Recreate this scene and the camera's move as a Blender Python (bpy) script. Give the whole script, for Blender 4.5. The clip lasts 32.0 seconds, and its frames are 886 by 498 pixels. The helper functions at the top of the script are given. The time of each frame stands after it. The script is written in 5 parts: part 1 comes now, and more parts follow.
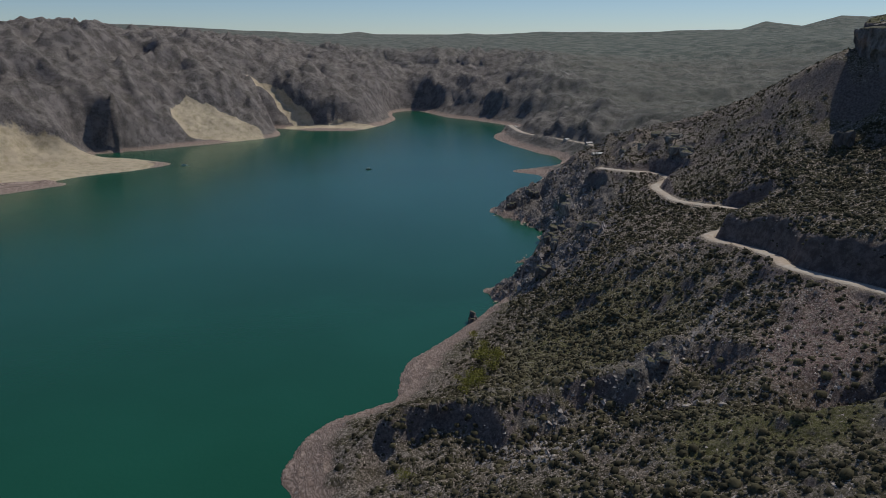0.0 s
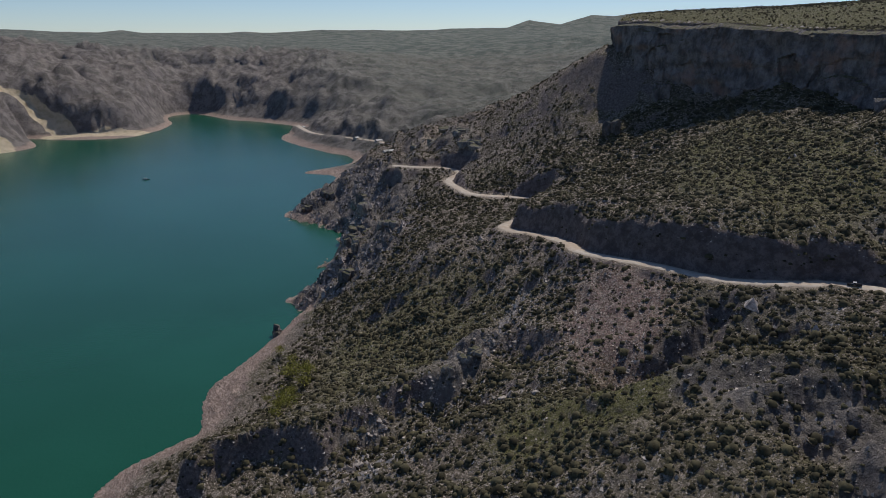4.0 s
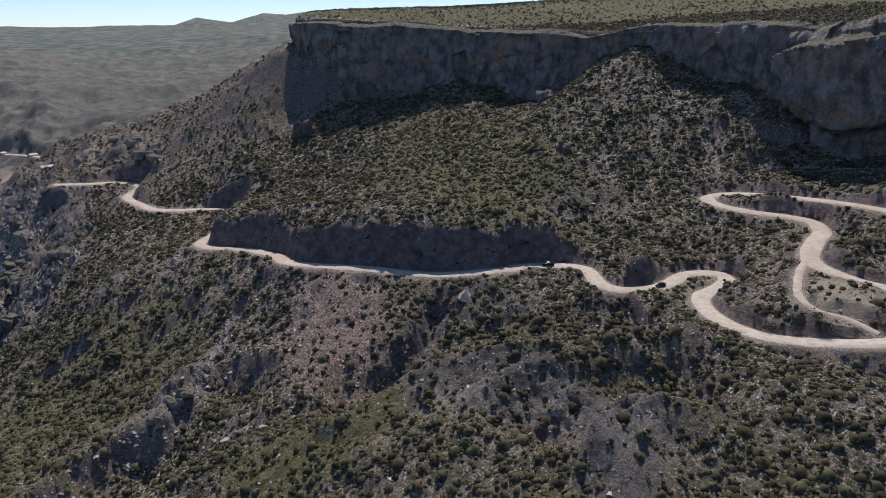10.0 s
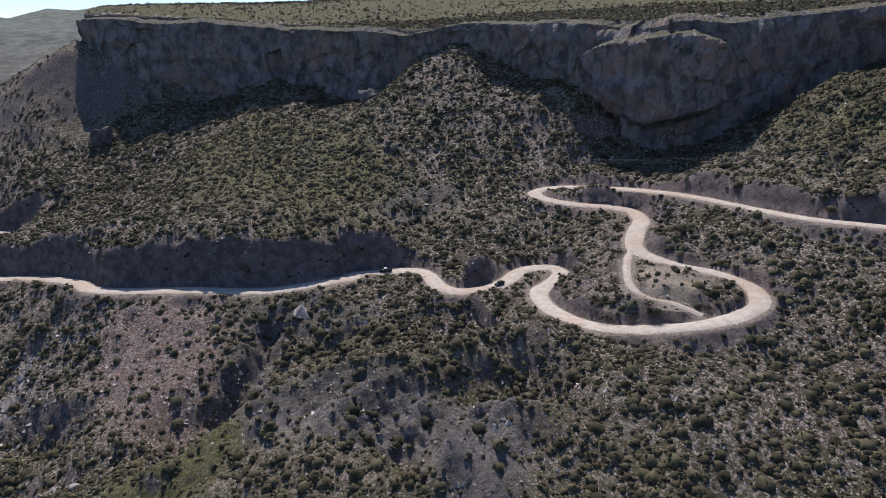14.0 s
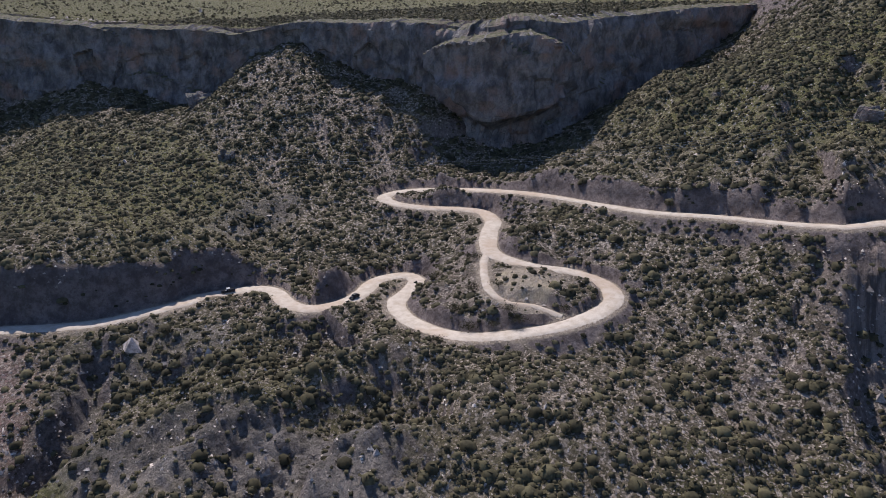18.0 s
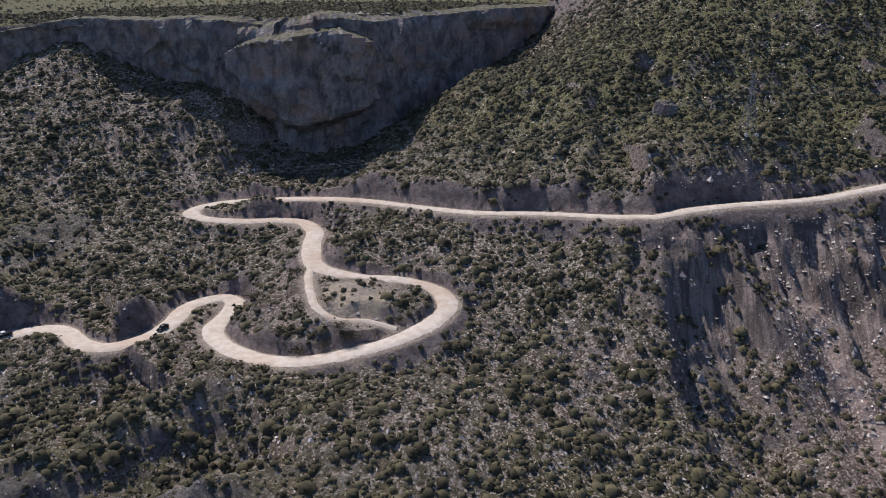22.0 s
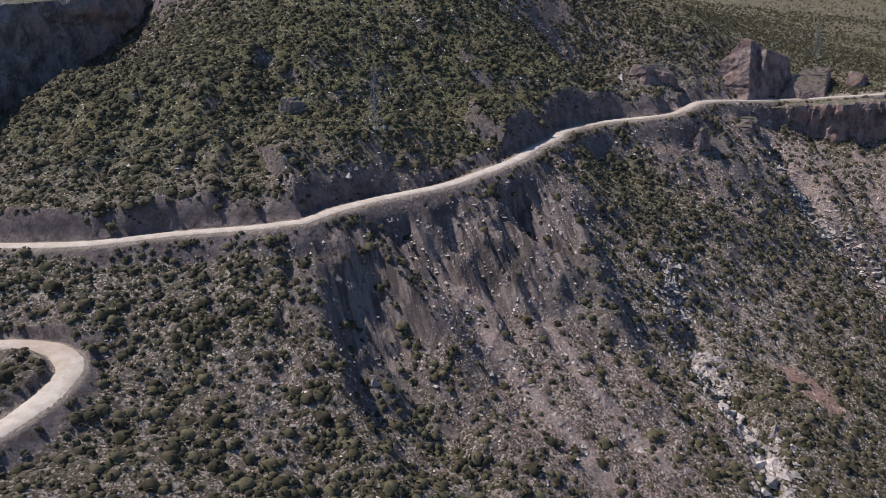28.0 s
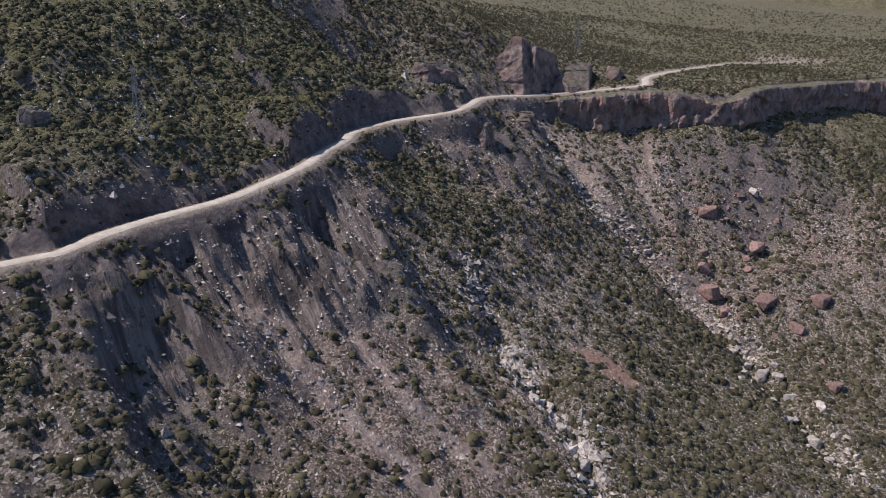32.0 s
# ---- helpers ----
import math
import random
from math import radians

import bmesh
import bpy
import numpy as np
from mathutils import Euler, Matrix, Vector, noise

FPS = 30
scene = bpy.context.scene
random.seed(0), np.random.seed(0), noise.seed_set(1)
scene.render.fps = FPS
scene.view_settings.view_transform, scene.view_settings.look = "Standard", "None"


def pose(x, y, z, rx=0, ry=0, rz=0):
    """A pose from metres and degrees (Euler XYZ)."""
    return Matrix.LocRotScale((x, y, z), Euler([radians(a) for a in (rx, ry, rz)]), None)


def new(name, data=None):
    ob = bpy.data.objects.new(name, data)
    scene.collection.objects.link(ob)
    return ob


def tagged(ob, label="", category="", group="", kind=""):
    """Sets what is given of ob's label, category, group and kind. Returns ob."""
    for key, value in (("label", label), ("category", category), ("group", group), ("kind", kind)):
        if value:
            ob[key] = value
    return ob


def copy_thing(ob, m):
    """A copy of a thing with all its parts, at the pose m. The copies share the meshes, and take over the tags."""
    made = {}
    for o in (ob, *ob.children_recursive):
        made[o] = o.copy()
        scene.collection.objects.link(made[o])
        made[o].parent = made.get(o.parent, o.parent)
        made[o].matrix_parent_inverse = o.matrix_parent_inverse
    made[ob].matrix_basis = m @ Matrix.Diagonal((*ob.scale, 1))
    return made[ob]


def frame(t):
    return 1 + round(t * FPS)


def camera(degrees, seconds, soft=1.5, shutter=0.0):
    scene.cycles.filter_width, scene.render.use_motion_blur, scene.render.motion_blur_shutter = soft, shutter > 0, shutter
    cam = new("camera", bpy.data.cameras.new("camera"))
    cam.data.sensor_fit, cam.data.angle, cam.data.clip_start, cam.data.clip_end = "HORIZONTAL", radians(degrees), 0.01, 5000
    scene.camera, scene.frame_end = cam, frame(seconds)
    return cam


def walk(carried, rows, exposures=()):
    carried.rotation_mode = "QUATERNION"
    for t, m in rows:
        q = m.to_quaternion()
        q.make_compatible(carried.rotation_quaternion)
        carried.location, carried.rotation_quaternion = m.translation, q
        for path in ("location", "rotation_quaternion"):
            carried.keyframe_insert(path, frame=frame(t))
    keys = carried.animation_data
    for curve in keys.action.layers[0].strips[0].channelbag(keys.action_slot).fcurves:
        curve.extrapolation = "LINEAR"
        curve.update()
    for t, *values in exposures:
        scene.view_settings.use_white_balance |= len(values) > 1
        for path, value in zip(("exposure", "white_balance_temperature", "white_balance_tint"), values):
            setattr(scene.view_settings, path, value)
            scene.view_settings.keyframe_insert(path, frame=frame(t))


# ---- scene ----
# seconds, x, y, z in metres, heading, tilt and roll in degrees
PATH = [
    (0.0, 0.00, 0.00, 188.43, -0.000, -16.143, 0.161),
    (1.0, -0.22, 3.44, 188.34, 4.213, -16.156, 0.051),
    (2.0, -0.40, 6.86, 188.26, 8.379, -16.184, -0.033),
    (3.0, -0.47, 10.34, 188.17, 12.540, -16.220, -0.099),
    (3.5, -0.43, 12.10, 188.11, 14.659, -16.241, -0.116),
    (5.5, 0.54, 19.30, 187.85, 23.007, -16.306, -0.148),
    (6.0, 0.95, 21.04, 187.80, 25.061, -16.311, -0.163),
    (7.0, 1.92, 24.49, 187.70, 29.209, -16.325, -0.138),
    (8.0, 3.13, 27.90, 187.65, 33.355, -16.356, -0.130),
    (9.0, 4.55, 31.21, 187.59, 37.499, -16.378, -0.077),
    (10.0, 6.12, 34.36, 187.52, 41.535, -16.402, -0.051),
    (11.0, 7.87, 37.39, 187.43, 45.322, -16.455, -0.046),
    (12.0, 9.83, 40.23, 187.33, 48.859, -16.479, -0.018),
    (13.0, 12.06, 42.93, 187.24, 52.334, -16.502, 0.001),
    (14.0, 14.51, 45.55, 187.20, 55.827, -16.531, -0.004),
    (14.5, 15.80, 46.82, 187.19, 57.621, -16.537, 0.015),
    (16.5, 21.39, 51.25, 187.22, 64.023, -16.565, 0.062),
    (17.0, 22.89, 52.20, 187.17, 65.568, -16.581, 0.100),
    (18.0, 25.97, 54.00, 187.03, 68.569, -16.556, 0.119),
    (19.0, 29.27, 55.63, 186.77, 71.934, -16.519, 0.132),
    (20.0, 32.78, 57.12, 186.40, 75.151, -16.471, 0.171),
    (21.0, 36.38, 58.35, 186.03, 79.269, -16.413, 0.184),
    (22.0, 39.99, 59.33, 185.64, 83.432, -16.376, 0.210),
    (23.0, 43.59, 59.99, 185.30, 88.786, -16.379, 0.186),
    (24.0, 47.19, 60.37, 185.03, 94.032, -16.412, 0.114),
    (25.0, 50.77, 60.47, 184.86, 98.813, -16.447, 0.058),
    (25.5, 52.56, 60.45, 184.80, 101.201, -16.478, 0.046),
    (27.5, 59.69, 59.48, 184.76, 110.539, -16.588, -0.012),
    (28.0, 61.44, 59.00, 184.69, 112.905, -16.597, -0.083),
    (29.0, 64.87, 57.87, 184.50, 117.721, -16.634, -0.110),
    (30.0, 68.20, 56.40, 184.31, 122.286, -16.651, -0.129),
    (31.0, 71.45, 54.73, 184.20, 126.276, -16.656, -0.217),
    (32.0, 74.65, 52.99, 184.10, 129.977, -16.694, -0.230),
]
# seconds, stops, kelvin, tint
EXPOSURES = [(0, -0.93, 6350, 9), (3, -0.77, 6400, 11), (6, -0.46, 6400, 13), (9, -0.22, 6350, 14), (13, 0.0, 6200, 16), (19, 0.09, 6250, 17), (25, 0.11, 6250, 16), (32, 0.02, 6250, 16)]
cam = camera(63.683, 32.0, soft=0.9)
walk(cam, [(t, pose(x, y, z, 90 + tilt, 0, -head) @ pose(0, 0, 0, 0, 0, roll)) for t, x, y, z, head, tilt, roll in PATH],
     exposures=EXPOSURES)

# ---- light ----
SUN_HEAD, SUN_UP = 46.0, 53.0
world = bpy.data.worlds.new("world")
scene.world = world
world.use_nodes = True
sky = world.node_tree.nodes.new("ShaderNodeTexSky")
sky.sky_type, sky.sun_disc = "NISHITA", False
sky.dust_density, sky.ozone_density, sky.air_density = 0.1, 5.0, 0.75
sky.sun_elevation, sky.sun_rotation = radians(SUN_UP), radians(SUN_HEAD)
back = world.node_tree.nodes["Background"]
back.inputs["Strength"].default_value = 0.13
world.node_tree.links.new(sky.outputs[0], back.inputs[0])
sun = new("sun", bpy.data.lights.new("sun", "SUN"))
sun.data.energy, sun.data.angle, sun.data.color = 4.4, radians(0.5), (1.0, 0.95, 0.875)
SUN = Vector((math.sin(radians(SUN_HEAD)) * math.cos(radians(SUN_UP)), math.cos(radians(SUN_HEAD)) * math.cos(radians(SUN_UP)), math.sin(radians(SUN_UP))))
sun.rotation_euler = SUN.to_track_quat("Z", "Y").to_euler()

# ---- the lie of the land, in metres ----
# centre line of the gravel road, from the far end up to the lookout
ROAD = [(138, 626, 82.5), (160, 614, 82), (179, 608, 81.5), (188, 588, 80.5), (176, 572, 79), (169.5, 560.9, 78.0), (168.1, 521.9, 79.0), (170.9, 504.9, 79.0), (190.1, 486.5, 79.5), (204.0, 473.0, 80.0), (204.0, 460.7, 80.0), (182.1, 431.6, 80.5), (171.0, 416.9, 80.5), (155.1, 402.9, 80.5), (155.2, 388.6, 81.5), (162.2, 361.4, 85.0), (163.6, 333.9, 88.0), (160.5, 318.9, 89.0), (164.6, 303.8, 90.0), (179.4, 273.8, 92.2), (190.4, 255.8, 91.7), (200.0, 241.9, 93.5), (217.5, 228.1, 95.3), (220.8, 228.8, 95.2), (233.1, 217.7, 95.7), (236.0, 205.3, 96.7), (226.2, 191.4, 96.7), (224.7, 181.3, 96.8), (232.8, 173.9, 96.8), (243.6, 171.6, 97.3), (256.7, 172.6, 97.6), (265.6, 168.4, 97.6), (268.6, 163.0, 97.4), (263.8, 158.2, 97.0), (253.2, 157.1, 96.6), (241.9, 156.8, 96.4), (229.8, 147.6, 96.6)]
ROAD += [(220.9, 133.9, 97.5), (217.4, 120.7, 99.0), (219.6, 109.0, 100.5), (226.1, 95.8, 102.5), (235.2, 86.9, 104.0), (244.9, 82.0, 105.5), (253.4, 83.1, 106.5), (260.3, 89.0, 107.5), (263.2, 99.8, 108.5), (260.3, 112.5, 110.0), (263.1, 124.6, 111.0), (270.2, 131.5, 112.0), (287.3, 136.8, 113.0), (303.0, 140.2, 113.5), (314.9, 149.5, 114.0), (314.1, 159.5, 114.5), (309.1, 173.5, 115.0), (308.8, 187.4, 115.5), (314.7, 196.3, 116.0), (322.4, 195.8, 117.0), (329.1, 185.8, 118.0), (329.1, 163.4, 120.0), (325.6, 144.0, 121.5), (320.6, 123.8, 122.3), (308.4, 100.1, 123.2), (298.4, 77.0, 124.0), (296.6, 52.6, 124.8), (290.0, 28.4, 126.0), (287.5, 16.4, 127.0), (286.5, 12.9, 127.6), (294.7, -1.2, 128.5), (300.9, -19.8, 129.5)]
ROAD += [(304.8, -43.2, 131.0), (312.3, -62.4, 133.0), (320.7, -82.9, 136.0), (335.2, -101.1, 138.0), (346.3, -117.3, 139.5), (359.7, -132.0, 141.0), (368.9, -162.7, 143.0), (362.6, -195.0, 145.5), (371.2, -214.7, 147.5), (386.8, -242.3, 149.0), (390.3, -295.2, 147.6), (373.5, -325.2, 149.5), (357.9, -351.8, 151.9), (359.3, -361.7, 153.2), (372.6, -385.3, 156.2), (387.6, -458.9, 158.4), (403.2, -565.1, 159.4), (383.5, -619.5, 158.0)]
# the short track inside the loop
TRACK = [(268.5, 131.3, 111.5), (255.5, 128.6, 110.3), (244.2, 124.5, 109.2), (234.5, 118.9, 107.8), (230.9, 111.9, 106.5), (233.6, 104.3, 105.5), (233.4, 95.2, 103.5)]
# outline of the lake
SHORE = [(-65, 265), (-71, 277), (-70, 296), (-67, 316), (-54, 333), (-37, 344), (-24, 350), (-23, 365), (-23, 394), (-8, 419), (6, 442), (27, 478), (46, 513), (33, 535), (68, 561), (78, 584), (75, 620), (95, 654), (97, 695), (96, 754), (57, 802), (81, 869), (144, 1025), (104, 1081), (182, 1140), (195, 1223), (159, 1288), (103, 1488), (158, 1675), (65, 1837), (8, 1893), (-72, 2067), (-141, 2014), (-125, 1805), (-183, 1611), (-281, 1587), (-390, 1628), (-346, 1487), (-496, 1319), (-609, 1227), (-502, 1180), (-437, 1124), (-545, 992), (-566, 895)]
# heights on the valley side, from south to north
SLOPE = [(317, -385, 100), (255, -338, 43), (235, -319, 74), (252, -268, 47), (216, -267, 34), (289, -261, 63), (292, -245, 80), (234, -243, 46), (426, -183, 141), (417, -179, 164), (214, -162, 50), (343, -156, 107), (190, -150, 45), (282, -143, 93), (215, -140, 68), (264, -140, 75), (413, -139, 186), (235, -133, 56), (400, -108, 177), (249, -74, 86), (282, -70, 112), (352, -65, 135), (266, -59, 94), (404, -40, 181), (242, -36, 74), (334, -27, 142), (274, -27, 109), (392, -21, 187), (205, 3, 78), (361, 4, 156), (252, 20, 102), (365, 35, 172)]
SLOPE += [(292, 47, 106), (205, 47, 85), (232, 49, 96), (318, 53, 131), (471, 59, 166), (183, 61, 85), (344, 62, 143), (250, 75, 93), (242, 85, 111), (280, 85, 122), (193, 86, 97), (415, 86, 175), (192, 91, 99), (220, 91, 84), (219, 106, 103), (381, 108, 144), (155, 118, 87), (380, 121, 139), (156, 122, 90), (284, 127, 111), (147, 129, 87), (297, 134, 92), (104, 162, 73), (154, 170, 94), (195, 175, 97), (276, 189, 102), (167, 193, 81), (354, 198, 122), (269, 211, 115), (190, 212, 79), (262, 231, 97), (26, 246, 30)]
SLOPE += [(136, 248, 73), (89, 253, 52), (132, 256, 67), (254, 258, 111), (305, 275, 127), (44, 282, 33), (-3, 284, 32), (239, 284, 123), (210, 285, 112), (79, 287, 45), (-26, 290, 22), (211, 294, 112), (42, 340, 28), (82, 345, 34), (19, 352, 13), (111, 358, 48), (114, 409, 68), (80, 496, 28), (287, 507, 128), (107, 508, 67), (27, 513, 10)]
# and farther off
NORTH = [(296, 554, 186), (290, 585, 170), (270, 638, 139), (250, 679, 115), (167, 641, 90), (225, 905, 55), (197, 1190, 13), (305, 1440, 76), (620, 1690, 35), (855, 2030, 80), (620, 2110, 82)]
# crests, plateau and canyon walls beyond the lake
FAR = [(-772, 1286, 168), (-697, 1440, 177), (-592, 1594, 152), (-497, 1678, 120), (-472, 1840, 147), (-315, 2228, 139), (-66, 2449, 126), (206, 2341, 138), (357, 2171, 142), (700, 2504, 127), (920, 2325, 115), (1108, 2352, 132), (-1538, 2576, 191), (-900, 3071, 185), (40, 3500, 188), (1053, 3338, 200), (1353, 2678, 203), (-2351, 3954, 250), (-1289, 4416, 242), (52, 4600, 234), (1380, 4388, 248), (2188, 4046, 270), (-616, 1088, 85), (-580, 1274, 87), (-446, 1316, 74), (-471, 1581, 88), (-401, 1549, 102), (-309, 1773, 76), (-213, 2039, 75), (-113, 2247, 47), (25, 2150, 53), (101, 1997, 48)]
FAR += [(250, 1479, 34), (304, 1264, 37), (312, 1874, 72), (546, 1924, 54), (744, 1856, 46)]
# rim of the mesa: place, height of the rim and of the foot
RIM = [(313, 562, 200, 183), (314, 521, 201, 169), (327, 487, 198, 156), (341, 461, 199, 146), (365, 425, 195, 156), (378, 395, 194, 153), (390, 355, 193, 144), (394, 330, 190, 168), (401, 292, 196, 182), (403, 266, 196, 169), (401, 232, 196, 162), (393, 205, 196, 158), (387, 187, 195, 142), (386, 172, 195, 126), (392, 155, 198, 130), (406, 137, 197, 137), (429, 124, 199, 146), (452, 110, 201, 154), (479, 94, 204, 163), (511, 71, 206, 177), (552, 47, 208, 195)]
MESA = [(338, 572, 211), (345, 545, 210), (360, 512, 208), (385, 480, 206), (405, 440, 202), (415, 688, 215), (515, 586, 218), (603, 488, 223), (668, 340, 228), (713, 206, 237), (1300, 900, 260), (1300, 100, 320), (900, 600, 250), (700, 1000, 220)]
# rim of the lookout's cliff
RIM_2 = [(390, -285, 144, 139), (382, -292, 145, 132), (365, -314, 148, 125), (343, -343, 150, 124), (324, -357, 148, 127), (310, -368, 143, 129), (297, -389, 150, 128), (294, -446, 152, 133), (272, -519, 153, 129), (240, -576, 153, 127)]
LOOKOUT = [(428, -285, 176), (445, -275, 196), (436, -310, 172), (480, -492, 170), (425, -730, 184), (410, -280, 160), (450, -300, 190), (520, -250, 225), (600, -500, 200), (330, -800, 180), (340, -400, 158), (330, -480, 160), (800, -800, 260), (300, -600, 162)]
# unseen ground under and behind the camera, and the lake bed
REST = [(-480, 1080, 4), (-560, 1050, 4), (-640, 1120, 6), (-540, 1170, 3), (-230, 1620, 4), (-300, 1610, 5), (0, -60, 8), (60, 60, 22), (-40, 180, -15), (-150, 300, -30), (-200, 600, -30), (-200, 1000, -30), (-60, 1500, -20), (-100, 1800, -15), (40, 200, 35), (0, -300, 20), (100, -200, 22), (150, -300, 30), (-300, 0, -10), (-900, 200, 40), (-1500, 900, 130), (-1500, -500, 150), (-400, -600, 90), (0, -1200, 180), (100, -500, 60), (160, -420, 70), (120, -700, 120), (-800, -2500, 250), (2500, -2500, 350), (3500, 500, 380), (2500, 2500, 320), (470, -40, 232), (480, -140, 240), (600, -60, 300), (540, 30, 240), (900, -150, 330), (400, 135, 138), (432, 108, 150), (470, 86, 170), (170, -560, 90), (200, -480, 95)]
# skyline of the far mountains: heading and height
SKYLINE = [(-33.1, 282), (-31.2, 290), (-29.3, 281), (-27.9, 294), (-23.3, 281), (-19.5, 272), (-16.0, 252), (-8.5, 238), (-7.0, 249), (-5.0, 230), (-1.5, 230), (1.5, 244), (3.7, 235), (7.2, 252), (12.7, 249), (17.9, 258), (21.4, 266), (23.0, 309), (25.4, 283), (27.7, 337), (29.4, 327), (31.3, 347), (34.5, 293)]
FAR_ROAD = [(147.2, 1583.4, 14.0), (153.7, 1498.9, 14.0), (164.1, 1432.9, 15.0), (188.7, 1364.1, 17.0), (221.2, 1300.3, 19.0), (249.2, 1233.5, 21.0), (259.6, 1164.5, 24.0)]

# ---- materials ----
def nodes(name):
    m = bpy.data.materials.new(name)
    m.use_nodes = True
    return m, m.node_tree, m.node_tree.nodes["Principled BSDF"]


def node(t, kind, **put):
    n = t.nodes.new("ShaderNode" + kind)
    for k, v in put.items():
        if k in n.inputs:
            n.inputs[k].default_value = v
    return n


def noise_tex(t, vec, scale, detail=4.0, rough=0.6):
    n = node(t, "TexNoise", Scale=scale, Detail=detail, Roughness=rough)
    t.links.new(vec, n.inputs["Vector"])
    return n.outputs["Fac"]


def step(t, val, lo, hi):
    n = node(t, "MapRange")
    n.interpolation_type = "SMOOTHSTEP"
    t.links.new(val, n.inputs["Value"])
    n.inputs["From Min"].default_value, n.inputs["From Max"].default_value = lo, hi
    return n.outputs["Result"]


def calc(t, op, a, b=None):
    n = t.nodes.new("ShaderNodeMath")
    n.operation = op
    for i, v in enumerate((a, b)):
        if v is None:
            continue
        if isinstance(v, (int, float)):
            n.inputs[i].default_value = v
        else:
            t.links.new(v, n.inputs[i])
    return n.outputs[0]


def mix(t, fac, a, b):
    n = t.nodes.new("ShaderNodeMix")
    n.data_type = "RGBA"
    for sock, v in ((n.inputs[0], fac), (n.inputs[6], a), (n.inputs[7], b)):
        if isinstance(v, (int, float)):
            sock.default_value = v
        elif isinstance(v, tuple):
            sock.default_value = (*v, 1)
        else:
            t.links.new(v, sock)
    return n.outputs[2]


def bump(t, b, height, strength, distance):
    n = node(t, "Bump", Strength=strength, Distance=distance)
    t.links.new(height, n.inputs["Height"])
    t.links.new(n.outputs[0], b.inputs["Normal"])


def place_of(t):
    """World position, its height and the surface's slope (1 flat, 0 upright)."""
    g = t.nodes.new("ShaderNodeNewGeometry")
    s = t.nodes.new("ShaderNodeSeparateXYZ")
    t.links.new(g.outputs["Position"], s.inputs[0])
    n = t.nodes.new("ShaderNodeSeparateXYZ")
    t.links.new(g.outputs["Normal"], n.inputs[0])
    return g.outputs["Position"], s.outputs, n.outputs[2]


def attribute(t, name):
    n = t.nodes.new("ShaderNodeAttribute")
    n.attribute_name = name
    return n.outputs["Fac"]


SOIL, SOIL_PALE, SOIL_RED = (0.170, 0.131, 0.098), (0.31, 0.245, 0.190), (0.29, 0.185, 0.155)
ROCK, ROCK_DARK, GRASS, SAND = (0.34, 0.275, 0.245), (0.145, 0.118, 0.108), (0.122, 0.116, 0.045), (0.74, 0.61, 0.43)


